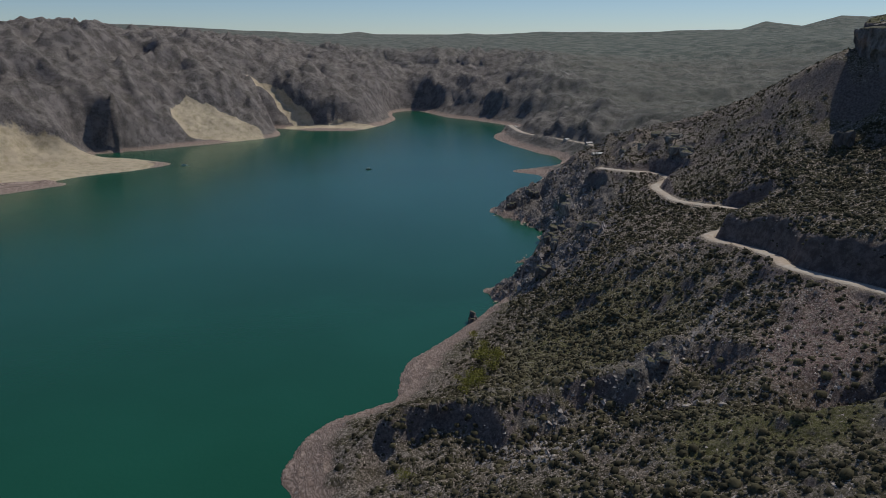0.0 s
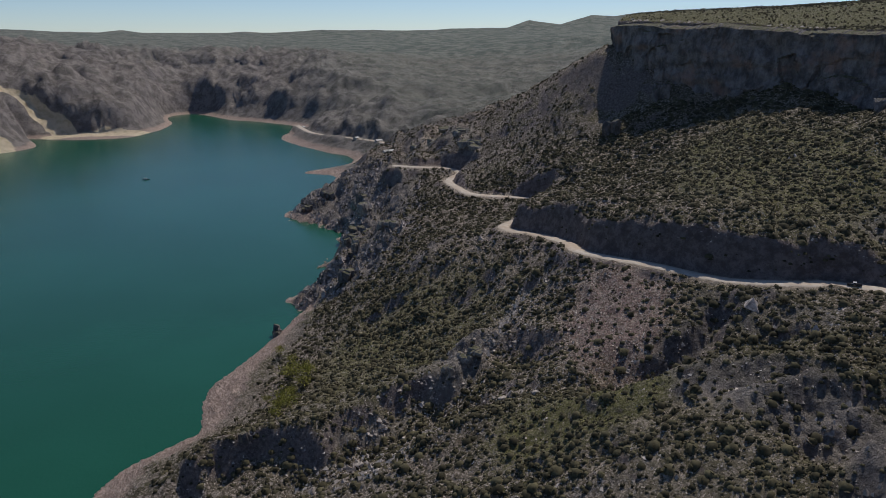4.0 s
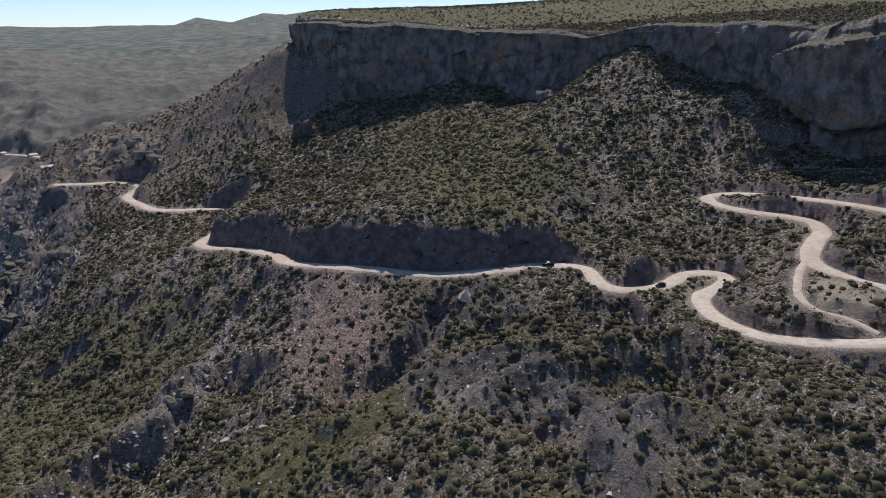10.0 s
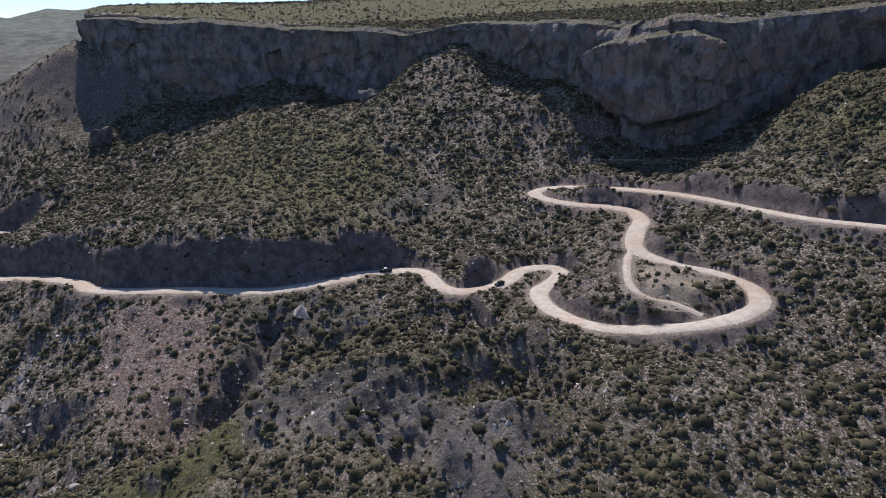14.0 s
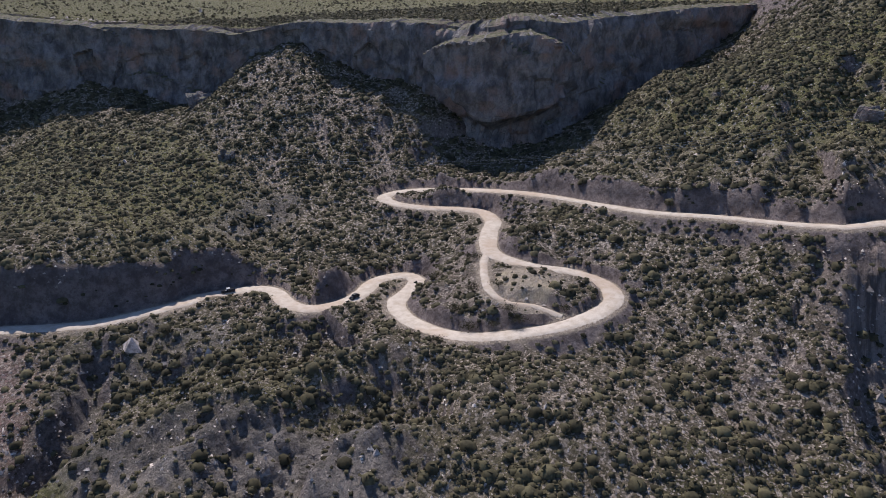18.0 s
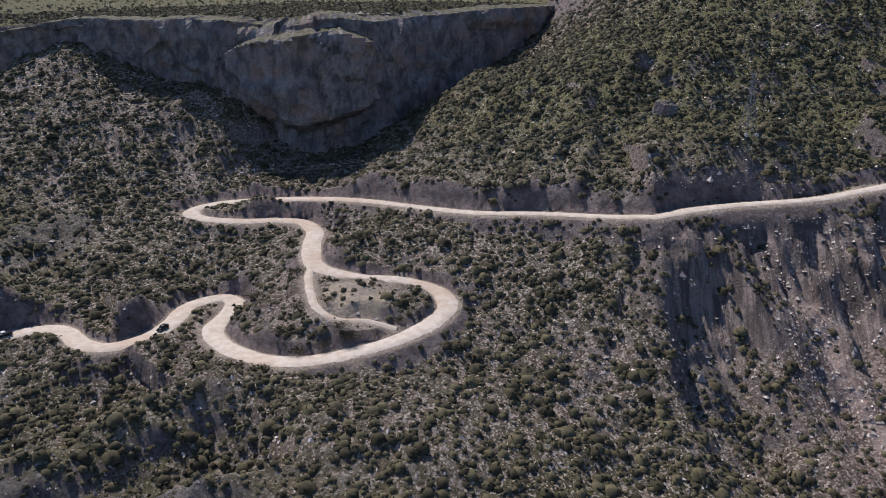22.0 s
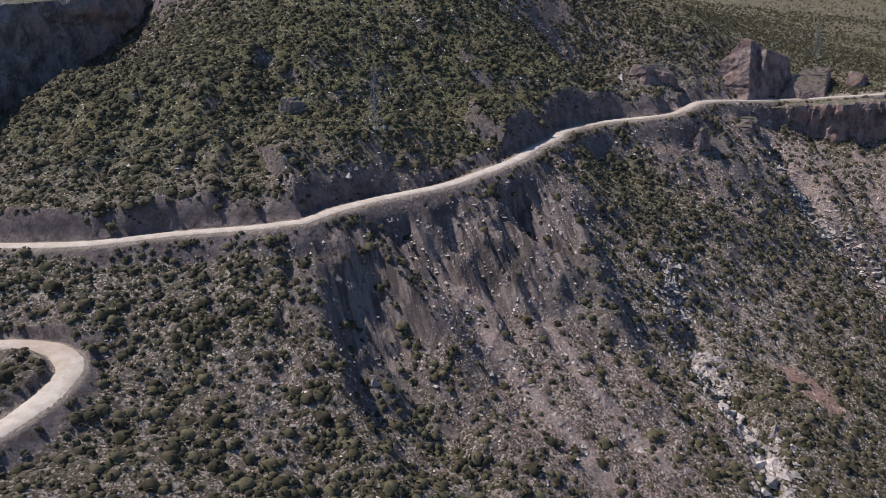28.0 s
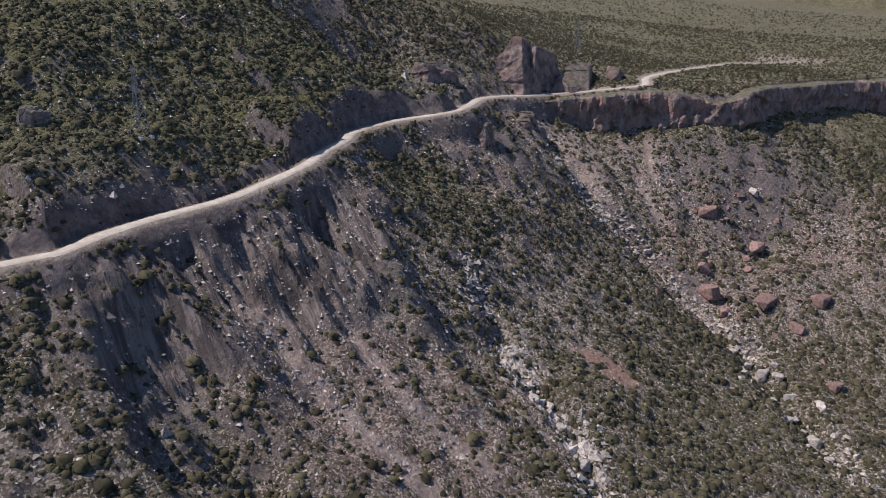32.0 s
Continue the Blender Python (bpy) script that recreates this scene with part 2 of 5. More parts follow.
def ground_material():
    m, t, b = nodes("hillside_ground")
    pos, xyz, up = place_of(t)
    big, mid, fine = noise_tex(t, pos, 0.012, 5), noise_tex(t, pos, 0.09, 5), noise_tex(t, pos, 0.7, 6, 0.7)
    col = mix(t, step(t, mid, 0.40, 0.62), SOIL, SOIL_PALE)
    col = mix(t, step(t, big, 0.42, 0.58), col, mix(t, step(t, fine, 0.42, 0.64), GRASS, SOIL))
    rill = attribute(t, "rill")
    col = mix(t, calc(t, "MULTIPLY", step(t, calc(t, "ADD", rill, calc(t, "MULTIPLY", fine, 0.8)), 0.98, 0.62), 0.85), col, mix(t, step(t, fine, 0.4, 0.6), (0.30, 0.235, 0.205), (0.42, 0.345, 0.30)))
    col = mix(t, attribute(t, "grass_or_dim"), col, mix(t, step(t, fine, 0.35, 0.65), GRASS, (0.215, 0.200, 0.085)))
    col = mix(t, attribute(t, "scree"), col, mix(t, step(t, fine, 0.35, 0.6), SOIL_RED, (0.385, 0.272, 0.240)))
    v = node(t, "TexVoronoi", Scale=0.85)
    t.links.new(pos, v.inputs["Vector"])
    cell = t.nodes.new("ShaderNodeSeparateColor")
    t.links.new(v.outputs["Color"], cell.inputs[0])
    near = calc(t, "MULTIPLY", calc(t, "SUBTRACT", 1.0, attribute(t, "plain")), calc(t, "SUBTRACT", 1.0, calc(t, "MULTIPLY", attribute(t, "grass_or_dim"), 0.8)))
    col = mix(t, calc(t, "MULTIPLY", calc(t, "MULTIPLY", step(t, cell.outputs[0], 0.72, 0.84), step(t, mid, 0.30, 0.55)), calc(t, "MULTIPLY", near, 0.85)), col, (0.52, 0.43, 0.355))
    col = mix(t, calc(t, "MULTIPLY", step(t, cell.outputs[1], 0.65, 0.85), calc(t, "MULTIPLY", near, 0.5)), col, (0.085, 0.074, 0.048))
    v = node(t, "TexVoronoi", Scale=1.7)
    t.links.new(pos, v.inputs["Vector"])
    chip = t.nodes.new("ShaderNodeSeparateColor")
    t.links.new(v.outputs["Color"], chip.inputs[0])
    col = mix(t, calc(t, "MULTIPLY", step(t, chip.outputs[0], 0.74, 0.80), calc(t, "MULTIPLY", near, 0.9)), col, (0.60, 0.50, 0.41))
    col = mix(t, calc(t, "MULTIPLY", step(t, chip.outputs[1], 0.66, 0.74), calc(t, "MULTIPLY", near, 0.75)), col, (0.075, 0.064, 0.040))
    steep = step(t, calc(t, "ADD", up, calc(t, "MULTIPLY", mid, 0.35)), 0.98, 0.80)
    col = mix(t, steep, col, mix(t, step(t, fine, 0.35, 0.65), ROCK_DARK, ROCK))
    rocky = mix(t, step(t, noise_tex(t, pos, 0.05, 6, 0.7), 0.42, 0.6), (0.088, 0.080, 0.078), (0.30, 0.262, 0.24))
    rocky = mix(t, step(t, fine, 0.35, 0.65), rocky, mix(t, 0.5, rocky, (0.38, 0.335, 0.30)))
    # far grey-green scrub, its colour lightened and greened towards distance haze
    col = mix(t, attribute(t, "plain"), col, mix(t, step(t, noise_tex(t, pos, 0.02, 5, 0.7), 0.4, 0.62), (0.105, 0.125, 0.105), (0.225, 0.23, 0.185)))
    # bare drawdown belt with its old waterlines
    w = node(t, "TexWave", Scale=0.55, Distortion=1.5, Detail=3.0)
    w.bands_direction = "Z"
    t.links.new(pos, w.inputs["Vector"])
    belt = mix(t, w.outputs["Fac"], (0.32, 0.232, 0.188), (0.60, 0.455, 0.372))
    belt = mix(t, calc(t, "MULTIPLY", step(t, fine, 0.5, 0.6), 0.6), belt, (0.20, 0.148, 0.122))
    z = calc(t, "ADD", xyz[2], calc(t, "MULTIPLY", mid, 7.0))
    col = mix(t, step(t, z, 11.5, 9.0), col, belt)
    col = mix(t, calc(t, "MULTIPLY", calc(t, "MULTIPLY", attribute(t, "crag"), 0.85), step(t, z, 6.0, 12.0)), col, rocky)
    col = mix(t, step(t, calc(t, "ADD", attribute(t, "sand"), calc(t, "MULTIPLY", mid, 0.5)), 0.68, 0.82), col, mix(t, step(t, mid, 0.4, 0.7), SAND, (0.58, 0.47, 0.30)))
    col = mix(t, calc(t, "MULTIPLY", attribute(t, "bare"), calc(t, "SUBTRACT", 1.0, calc(t, "MULTIPLY", steep, 0.9))), col, mix(t, step(t, fine, 0.35, 0.6), (0.38, 0.305, 0.232), (0.52, 0.43, 0.34)))
    speck = step(t, noise_tex(t, pos, 2.6, 4, 0.7), 0.52, 0.64)
    col = mix(t, calc(t, "MULTIPLY", speck, calc(t, "MULTIPLY", calc(t, "SUBTRACT", 1.0, attribute(t, "sand")), calc(t, "MULTIPLY", step(t, z, 6.0, 12.0), 0.5))), col, mix(t, steep, (0.07, 0.068, 0.04), ROCK_DARK))
    mp = node(t, "Mapping")
    mp.inputs["Rotation"].default_value, mp.inputs["Scale"].default_value = (0, 0, radians(-21)), (0.05, 0.45, 0.05)
    t.links.new(pos, mp.inputs["Vector"])
    # scarp streaks: pale scree, the dark tone deepened to paint the gullies' shade
    raw = mix(t, step(t, noise_tex(t, mp.outputs[0], 1.0, 6, 0.7), 0.42, 0.60), (0.15, 0.120, 0.108), (0.47, 0.375, 0.325))
    raw = mix(t, calc(t, "MULTIPLY", step(t, fine, 0.52, 0.62), 0.6), raw, (0.12, 0.10, 0.09))
    col = mix(t, calc(t, "MULTIPLY", step(t, attribute(t, "scar"), 0.15, 0.7), 0.85), col, raw)
    col = mix(t, calc(t, "MULTIPLY", attribute(t, "chute"), 0.9), col, mix(t, step(t, fine, 0.35, 0.62), (0.58, 0.45, 0.375), (0.33, 0.24, 0.20)))
    col = mix(t, calc(t, "MULTIPLY", attribute(t, "crest"), 0.85), col, mix(t, step(t, fine, 0.4, 0.6), (0.42, 0.365, 0.305), (0.17, 0.145, 0.12)))
    col = mix(t, calc(t, "MULTIPLY", attribute(t, "rust"), 0.85), col, mix(t, step(t, fine, 0.35, 0.6), (0.33, 0.185, 0.130), (0.50, 0.315, 0.235)))
    cut = mix(t, step(t, noise_tex(t, pos, 0.22, 6, 0.7), 0.36, 0.64), (0.155, 0.124, 0.116), (0.32, 0.262, 0.24))
    cut = mix(t, calc(t, "MULTIPLY", step(t, fine, 0.5, 0.62), 0.6), cut, (0.14, 0.11, 0.10))
    col = mix(t, calc(t, "MULTIPLY", attribute(t, "cut"), step(t, up, 0.93, 0.80)), col, cut)
    t.links.new(col, b.inputs["Base Color"])
    b.inputs["Roughness"].default_value = 0.95
    b.inputs["Specular IOR Level"].default_value = 0.15
    h = calc(t, "ADD", calc(t, "MULTIPLY", fine, 1.0), calc(t, "MULTIPLY", noise_tex(t, pos, 2.4, 5, 0.7), 0.5))
    h = calc(t, "ADD", h, calc(t, "MULTIPLY", calc(t, "MULTIPLY", noise_tex(t, pos, 0.06, 6, 0.7), attribute(t, "crag")), 3.5))
    bump(t, b, h, 1.0, 2.2)
    return m


def rock_material(name, dark, pale, red, scale=1.0):
    m, t, b = nodes(name)
    pos, xyz, up = place_of(t)
    mp = node(t, "Mapping")
    mp.inputs["Scale"].default_value = (1, 1, 0.7)
    t.links.new(pos, mp.inputs["Vector"])
    streak = noise_tex(t, mp.outputs[0], 0.16 * scale, 6, 0.65)
    mid, fine = noise_tex(t, pos, 0.06 * scale, 4), noise_tex(t, pos, 1.1 * scale, 6, 0.7)
    col = mix(t, step(t, streak, 0.35, 0.65), dark, pale)
    col = mix(t, calc(t, "MULTIPLY", step(t, mid, 0.5, 0.68), 0.8), col, red)
    col = mix(t, calc(t, "MULTIPLY", step(t, fine, 0.5, 0.7), 0.6), col, dark)
    ledge = step(t, calc(t, "ADD", up, calc(t, "MULTIPLY", fine, 0.3)), 0.90, 1.08)
    col = mix(t, ledge, col, mix(t, step(t, noise_tex(t, pos, 0.35, 4), 0.4, 0.6), (0.10, 0.098, 0.050), (0.19, 0.165, 0.115)))
    t.links.new(col, b.inputs["Base Color"])
    b.inputs["Roughness"].default_value = 0.9
    b.inputs["Specular IOR Level"].default_value = 0.2
    v = node(t, "TexVoronoi", Scale=0.35 * scale)
    v.feature = "DISTANCE_TO_EDGE"
    t.links.new(mp.outputs[0], v.inputs["Vector"])
    h = calc(t, "ADD", calc(t, "MULTIPLY", step(t, v.outputs[0], 0.0, 0.12), 0.8), fine)
    bump(t, b, h, 0.8, 0.6 / scale)
    return m


def speckled(name, a, bcol, scale, rough=0.9, bumps=0.0, island=0.0):
    """A plain surface with grain, and a tone of its own on each piece."""
    m, t, b = nodes(name)
    pos, xyz, up = place_of(t)
    col = mix(t, step(t, noise_tex(t, pos, scale, 5, 0.65), 0.32, 0.68), a, bcol)
    if island:
        g = t.nodes.new("ShaderNodeNewGeometry")
        h = node(t, "HueSaturation")
        t.links.new(calc(t, "ADD", calc(t, "MULTIPLY", g.outputs["Random Per Island"], 2 * island), 1 - island), h.inputs["Value"])
        t.links.new(col, h.inputs["Color"])
        col = h.outputs[0]
    t.links.new(col, b.inputs["Base Color"])
    b.inputs["Roughness"].default_value = rough
    b.inputs["Specular IOR Level"].default_value = 0.2
    if bumps:
        bump(t, b, noise_tex(t, pos, scale * 2, 5, 0.7), 0.7, bumps)
    return m


def gravel_material():
    m, t, b = nodes("gravel")
    pos, xyz, up = place_of(t)
    fine = noise_tex(t, pos, 0.9, 6, 0.7)
    col = mix(t, step(t, noise_tex(t, pos, 0.35, 5), 0.3, 0.7), (0.47, 0.39, 0.305), (0.60, 0.525, 0.435))
    col = mix(t, calc(t, "MULTIPLY", step(t, noise_tex(t, pos, 0.03, 4), 0.50, 0.64), 0.5), col, (0.46, 0.335, 0.235))
    col = mix(t, calc(t, "MULTIPLY", step(t, fine, 0.52, 0.72), 0.5), col, (0.34, 0.27, 0.20))
    t.links.new(col, b.inputs["Base Color"])
    b.inputs["Roughness"].default_value = 0.95
    b.inputs["Specular IOR Level"].default_value = 0.15
    bump(t, b, fine, 0.7, 0.12)
    return m


def water_material():
    m, t, b = nodes("lake_water")
    pos, xyz, up = place_of(t)
    col = mix(t, step(t, noise_tex(t, pos, 0.004, 3), 0.35, 0.7), (0.009, 0.074, 0.037), (0.012, 0.092, 0.051))
    t.links.new(col, b.inputs["Base Color"])
    b.inputs["Roughness"].default_value = 0.22
    b.inputs["IOR"].default_value = 1.33
    h = calc(t, "ADD", noise_tex(t, pos, 0.5, 4), calc(t, "MULTIPLY", noise_tex(t, pos, 0.05, 3), 2.0))
    bump(t, b, h, 0.25, 0.25)
    return m


M_GROUND = ground_material()
M_CLIFF = rock_material("mesa_cliff_rock", (0.105, 0.096, 0.094), (0.30, 0.265, 0.247), (0.34, 0.225, 0.18))
M_CLIFF_2 = rock_material("lookout_cliff_rock", (0.13, 0.092, 0.084), (0.33, 0.248, 0.215), (0.36, 0.215, 0.17), 1.6)
M_RUBBLE = speckled("loose_stone", (0.34, 0.28, 0.235), (0.68, 0.58, 0.49), 0.8, 0.9, 0.1, 0.4)
M_STONE = speckled("boulder_stone", (0.26, 0.222, 0.19), (0.54, 0.465, 0.40), 0.8, 0.9, 0.15, 0.35)
M_BEDROCK = speckled("bedrock_stone", (0.15, 0.13, 0.12), (0.44, 0.385, 0.345), 0.5, 0.9, 0.3, 0.4)
M_STONE_RED = speckled("red_boulder_stone", (0.17, 0.105, 0.088), (0.34, 0.215, 0.18), 0.7, 0.9, 0.2, 0.2)
M_ROAD = gravel_material()
M_SHRUB = speckled("shrub_leaves", (0.050, 0.043, 0.024), (0.104, 0.090, 0.049), 0.5, 0.9, 0, 0.5)
M_WATER = water_material()
M_TREE = speckled("willow_leaves", (0.17, 0.175, 0.03), (0.32, 0.29, 0.06), 0.6, 0.8, 0, 0.35)
M_TREE_DARK = speckled("poplar_leaves", (0.035, 0.060, 0.022), (0.075, 0.10, 0.035), 0.6, 0.8, 0, 0.35)
M_BARK = speckled("bark", (0.09, 0.07, 0.05), (0.18, 0.15, 0.12), 3.0)
M_STEEL = speckled("galvanised_steel", (0.16, 0.165, 0.17), (0.24, 0.245, 0.25), 1.5, 0.5)
M_CONCRETE = speckled("concrete", (0.42, 0.40, 0.37), (0.55, 0.53, 0.50), 1.0, 0.9)
M_WHITE = speckled("white_paint", (0.70, 0.69, 0.66), (0.80, 0.79, 0.77), 2.0, 0.35)
M_BLACK = speckled("dark_paint", (0.015, 0.015, 0.018), (0.035, 0.034, 0.036), 2.0, 0.3)
M_RUBBER = speckled("tyre_rubber", (0.012, 0.012, 0.012), (0.03, 0.03, 0.03), 6.0, 0.85)
M_PANE = speckled("dark_window_glass", (0.012, 0.014, 0.016), (0.02, 0.024, 0.028), 1.0, 0.08)
M_LAMP = speckled("lamp_glass", (0.55, 0.55, 0.52), (0.65, 0.64, 0.6), 4.0, 0.15)
M_TAIL = speckled("red_lamp_glass", (0.28, 0.015, 0.012), (0.36, 0.02, 0.015), 4.0, 0.2)
M_WALL = speckled("plaster_wall", (0.50, 0.46, 0.40), (0.62, 0.58, 0.52), 0.8, 0.9)
M_TIN = speckled("tin_roof", (0.36, 0.34, 0.32), (0.52, 0.50, 0.47), 0.7, 0.5)
M_DOOR = speckled("brown_wood", (0.12, 0.075, 0.045), (0.2, 0.13, 0.08), 2.0, 0.7)
M_WIRE = speckled("power_cable", (0.20, 0.20, 0.21), (0.28, 0.28, 0.29), 1.0, 0.5)

# ---- terrain ----
def lattice(seed):
    return np.random.RandomState(seed).rand(256, 256)


GRIDS = [lattice(s) for s in range(8)]


def vnoise(x, y, k=0):
    """Smooth noise from 0 to 1 with a cell of one unit."""
    g = GRIDS[k % 8]
    xi, yi = np.floor(x).astype(int), np.floor(y).astype(int)
    u, v = x - xi, y - yi
    u, v = u * u * (3 - 2 * u), v * v * (3 - 2 * v)
    a, b, c, d = g[xi & 255, yi & 255], g[(xi + 1) & 255, yi & 255], g[xi & 255, (yi + 1) & 255], g[(xi + 1) & 255, (yi + 1) & 255]
    return (a * (1 - u) + b * u) * (1 - v) + (c * (1 - u) + d * u) * v


def fbm(x, y, size, octaves=4, k=0, ridged=False):
    """Fractal noise from about -1 to 1; size is its largest wavelength."""
    out, amp, tot = 0.0, 1.0, 0.0
    for i in range(octaves):
        c, s = math.cos(0.7 * i + 0.4), math.sin(0.7 * i + 0.4)
        n = vnoise((x * c - y * s) / size + 17.3 * i, (x * s + y * c) / size - 9.1 * i, k + i) * 2 - 1
        if ridged:
            n = 1 - 2 * np.abs(n)
        out, tot = out + amp * n, tot + amp
        amp, size = amp * 0.5, size * 0.5
    return out / tot


def sstep(v, lo, hi):
    u = np.clip((v - lo) / (hi - lo), 0, 1)
    return u * u * (3 - 2 * u)


class Surface:
    """A smooth surface through given heights."""

    def __init__(self, firm, loose=(), soft=25.0):
        p = np.array(list(firm) + list(loose), float)
        s = np.array([1.0] * len(firm) + [soft] * len(loose))
        keep = []
        for i in range(len(p)):
            if all(np.hypot(*(p[i, :2] - p[j, :2])) > 3 for j in keep):
                keep.append(i)
        self.c, n = p[keep, :2], len(keep)
        r = np.linalg.norm(self.c[:, None] - self.c[None], axis=2) - np.diag(s[keep])
        a = np.zeros((n + 1, n + 1))
        a[:n, :n], a[:n, n], a[n, :n] = r, 1, 1
        self.w = np.linalg.solve(a, np.append(p[keep, 2], 0))

    def __call__(self, q):
        out = np.empty(len(q))
        for a in range(0, len(q), 8000):
            s = q[a:a + 8000].astype(np.float32)
            r = np.sqrt((s[:, :1] - self.c[:, 0].astype(np.float32))**2 + (s[:, 1:2] - self.c[:, 1].astype(np.float32))**2)
            out[a:a + 8000] = r @ self.w[:-1] + self.w[-1]
        return out


def spline(rows, gap):
    """Points every gap metres along a smooth curve through rows."""
    p = np.array(rows, float)
    p = np.vstack([2 * p[0] - p[1], p, 2 * p[-1] - p[-2]])
    out = []
    for i in range(1, len(p) - 2):
        a, b, c, d = p[i - 1:i + 3]
        for u in np.linspace(0, 1, max(2, int(np.hypot(*(c - b)[:2]) / 1.0)), endpoint=False):
            out.append(0.5 * (2 * b + (c - a) * u + (2 * a - 5 * b + 4 * c - d) * u * u + (3 * b - a - 3 * c + d) * u**3))
    out = np.array(out + [p[-2]])
    s = np.concatenate([[0], np.cumsum(np.hypot(*np.diff(out[:, :2], axis=0).T))])
    t = np.linspace(0, s[-1], max(2, int(s[-1] / gap) + 1))
    return np.stack([np.interp(t, s, out[:, k]) for k in range(out.shape[1])], 1)


def nearest(q, line, reach):
    """Distance from q to the points of a line, and the index of the nearest, where within reach."""
    dist, idx = np.full(len(q), 1e6), np.zeros(len(q), int)
    lo, hi = line[:, :2].min(0) - reach, line[:, :2].max(0) + reach
    near = np.nonzero(((q > lo) & (q < hi)).all(1))[0]
    for a in range(0, len(near), 8000):
        s = near[a:a + 8000]
        d = (q[s, :1] - line[:, 0])**2 + (q[s, 1:2] - line[:, 1])**2
        idx[s] = d.argmin(1)
        dist[s] = np.sqrt(d.min(1))
    return dist, idx


def inside(q, poly):
    hit = np.zeros(len(q), bool)
    x, y = q[:, 0], q[:, 1]
    for (x0, y0), (x1, y1) in zip(poly, np.roll(poly, -1, axis=0)):
        if y0 != y1:
            hit ^= ((y0 > y) != (y1 > y)) & (x < (x1 - x0) * (y - y0) / (y1 - y0) + x0)
    return hit


ROAD_LINE = spline(ROAD, 1.5)
k = np.ones(15) / 15
ROAD_LINE[7:-7, 2] = np.convolve(ROAD_LINE[:, 2], k, "valid")
TRACK_LINE, FAR_LINE = spline(TRACK, 1.5), spline(FAR_ROAD, 6.0)
RIM_LINE, RIM_2_LINE = spline(RIM, 1.0), spline(RIM_2, 1.0)
SHORE_LINE = spline(SHORE + [(-1200, 300), (-900, -200), (-200, 0), (-60, 150), SHORE[0]], 4.0)
SHORE_LINE[:, 0] += 5 * fbm(SHORE_LINE[:, 0], SHORE_LINE[:, 1], 40, 4, 6)
SHORE_LINE[:, 1] += 5 * fbm(SHORE_LINE[:, 0], SHORE_LINE[:, 1], 40, 4, 7)
SHORE_POLY = SHORE_LINE[:, :2]


def foot_rows(line, every, off):
    d = np.gradient(line[:, :2], axis=0)
    d /= np.linalg.norm(d, axis=1)[:, None]
    out = np.column_stack([line[:, 0] + d[:, 1] * off, line[:, 1] - d[:, 0] * off, line[:, 3]])
    return [tuple(r) for r in out[::every]]


road_rows = [tuple(r) for r in ROAD_LINE[::8]]
cut = next(i for i, r in enumerate(road_rows) if r[1] < -240)
shore_rows = [(x, y, 0) for x, y in SHORE_LINE[::8]]
LOW = Surface(road_rows[:cut] + [tuple(r) for r in TRACK_LINE[::8]] + shore_rows + foot_rows(RIM_LINE, 14, 5) + foot_rows(RIM_2_LINE, 14, 4),
              SLOPE + NORTH + FAR + REST + LOOKOUT)
HIGH = Surface([(x, y, z) for x, y, z, f in RIM_LINE[::14]], MESA)
HIGH_2 = Surface([(x, y, z) for x, y, z, f in RIM_2_LINE[::14]] + road_rows[cut - 10:], LOOKOUT)
POLY = np.vstack([RIM_LINE[::3, :2], [(1500, 50), (1500, 1100), (700, 1050)]])
POLY_2 = np.vstack([RIM_2_LINE[::3, :2], [(250, -1100), (1300, -1100), (1300, RIM_2[0][1])]])


def blob(q, x, y, rx, ry, turn=0.0, edge=0.35):
    """An uneven patch round a place, 1 inside."""
    c, s = math.cos(radians(turn)), math.sin(radians(turn))
    dx, dy = q[:, 0] - x, q[:, 1] - y
    r = np.hypot((dx * c + dy * s) / rx, (-dx * s + dy * c) / ry)
    out, m = np.zeros(len(q)), r < 1.4 + edge
    out[m] = 1 - sstep(r[m] + 0.35 * fbm(q[m, 0], q[m, 1], (rx + ry) * 0.4, 3, 3), 1 - edge, 1 + edge)
    return out


SCREE = lambda q: np.maximum(blob(q, 150, 262, 40, 26, 60), np.maximum.reduce([blob(q, 245, -45, 45, 26, 8) * 0.8, blob(q, 368, -258, 34, 24, 0) * 0.9, blob(q, 350, -278, 26, 18, 0) * 0.8, blob(q, 318, -300, 30, 40, 20) * 0.25, blob(q, 340, -192, 34, 16, 35) * 0.85, blob(q, 318, -106, 24, 9, -35) * 0.8, blob(q, 218, -368, 26, 50, 0) * 0.7, blob(q, 255, -300, 45, 40, 0) * 0.35, blob(q, 230, -62, 46, 30, 0) * 0.8, blob(q, 225, -105, 30, 12, 10) * 0.6, blob(q, 231, -161, 14, 8, 20)]))
# grassy patches; the one at (395, -50) also darkens that hillside for grazing light
GRASSY_OR_DIM = lambda q: np.maximum.reduce([blob(q, 150, 175, 55, 125, -8) * 0.45, blob(q, 75, 345, 70, 45, 60) * 0.8, blob(q, 112, 208, 36, 20, -20), blob(q, 275, 320, 95, 55, 70) * 0.9, blob(q, 395, -50, 95, 150, 0), blob(q, 345, -460, 40, 70) * 0.8, blob(q, 340, 70, 40, 60) * 0.4])
SANDY = lambda q: np.maximum.reduce([blob(q, -478, 1425, 52, 50, 0, 0.25), blob(q, -425, 1440, 75, 40, 15, 0.25), blob(q, 243, 109, 18, 12) * 0.55, blob(q, -240, 1640, 120, 30, 5), blob(q, -560, 1070, 150, 90, 40), blob(q, -395, 1700, 95, 22, -26, 0.25) * 0.9])
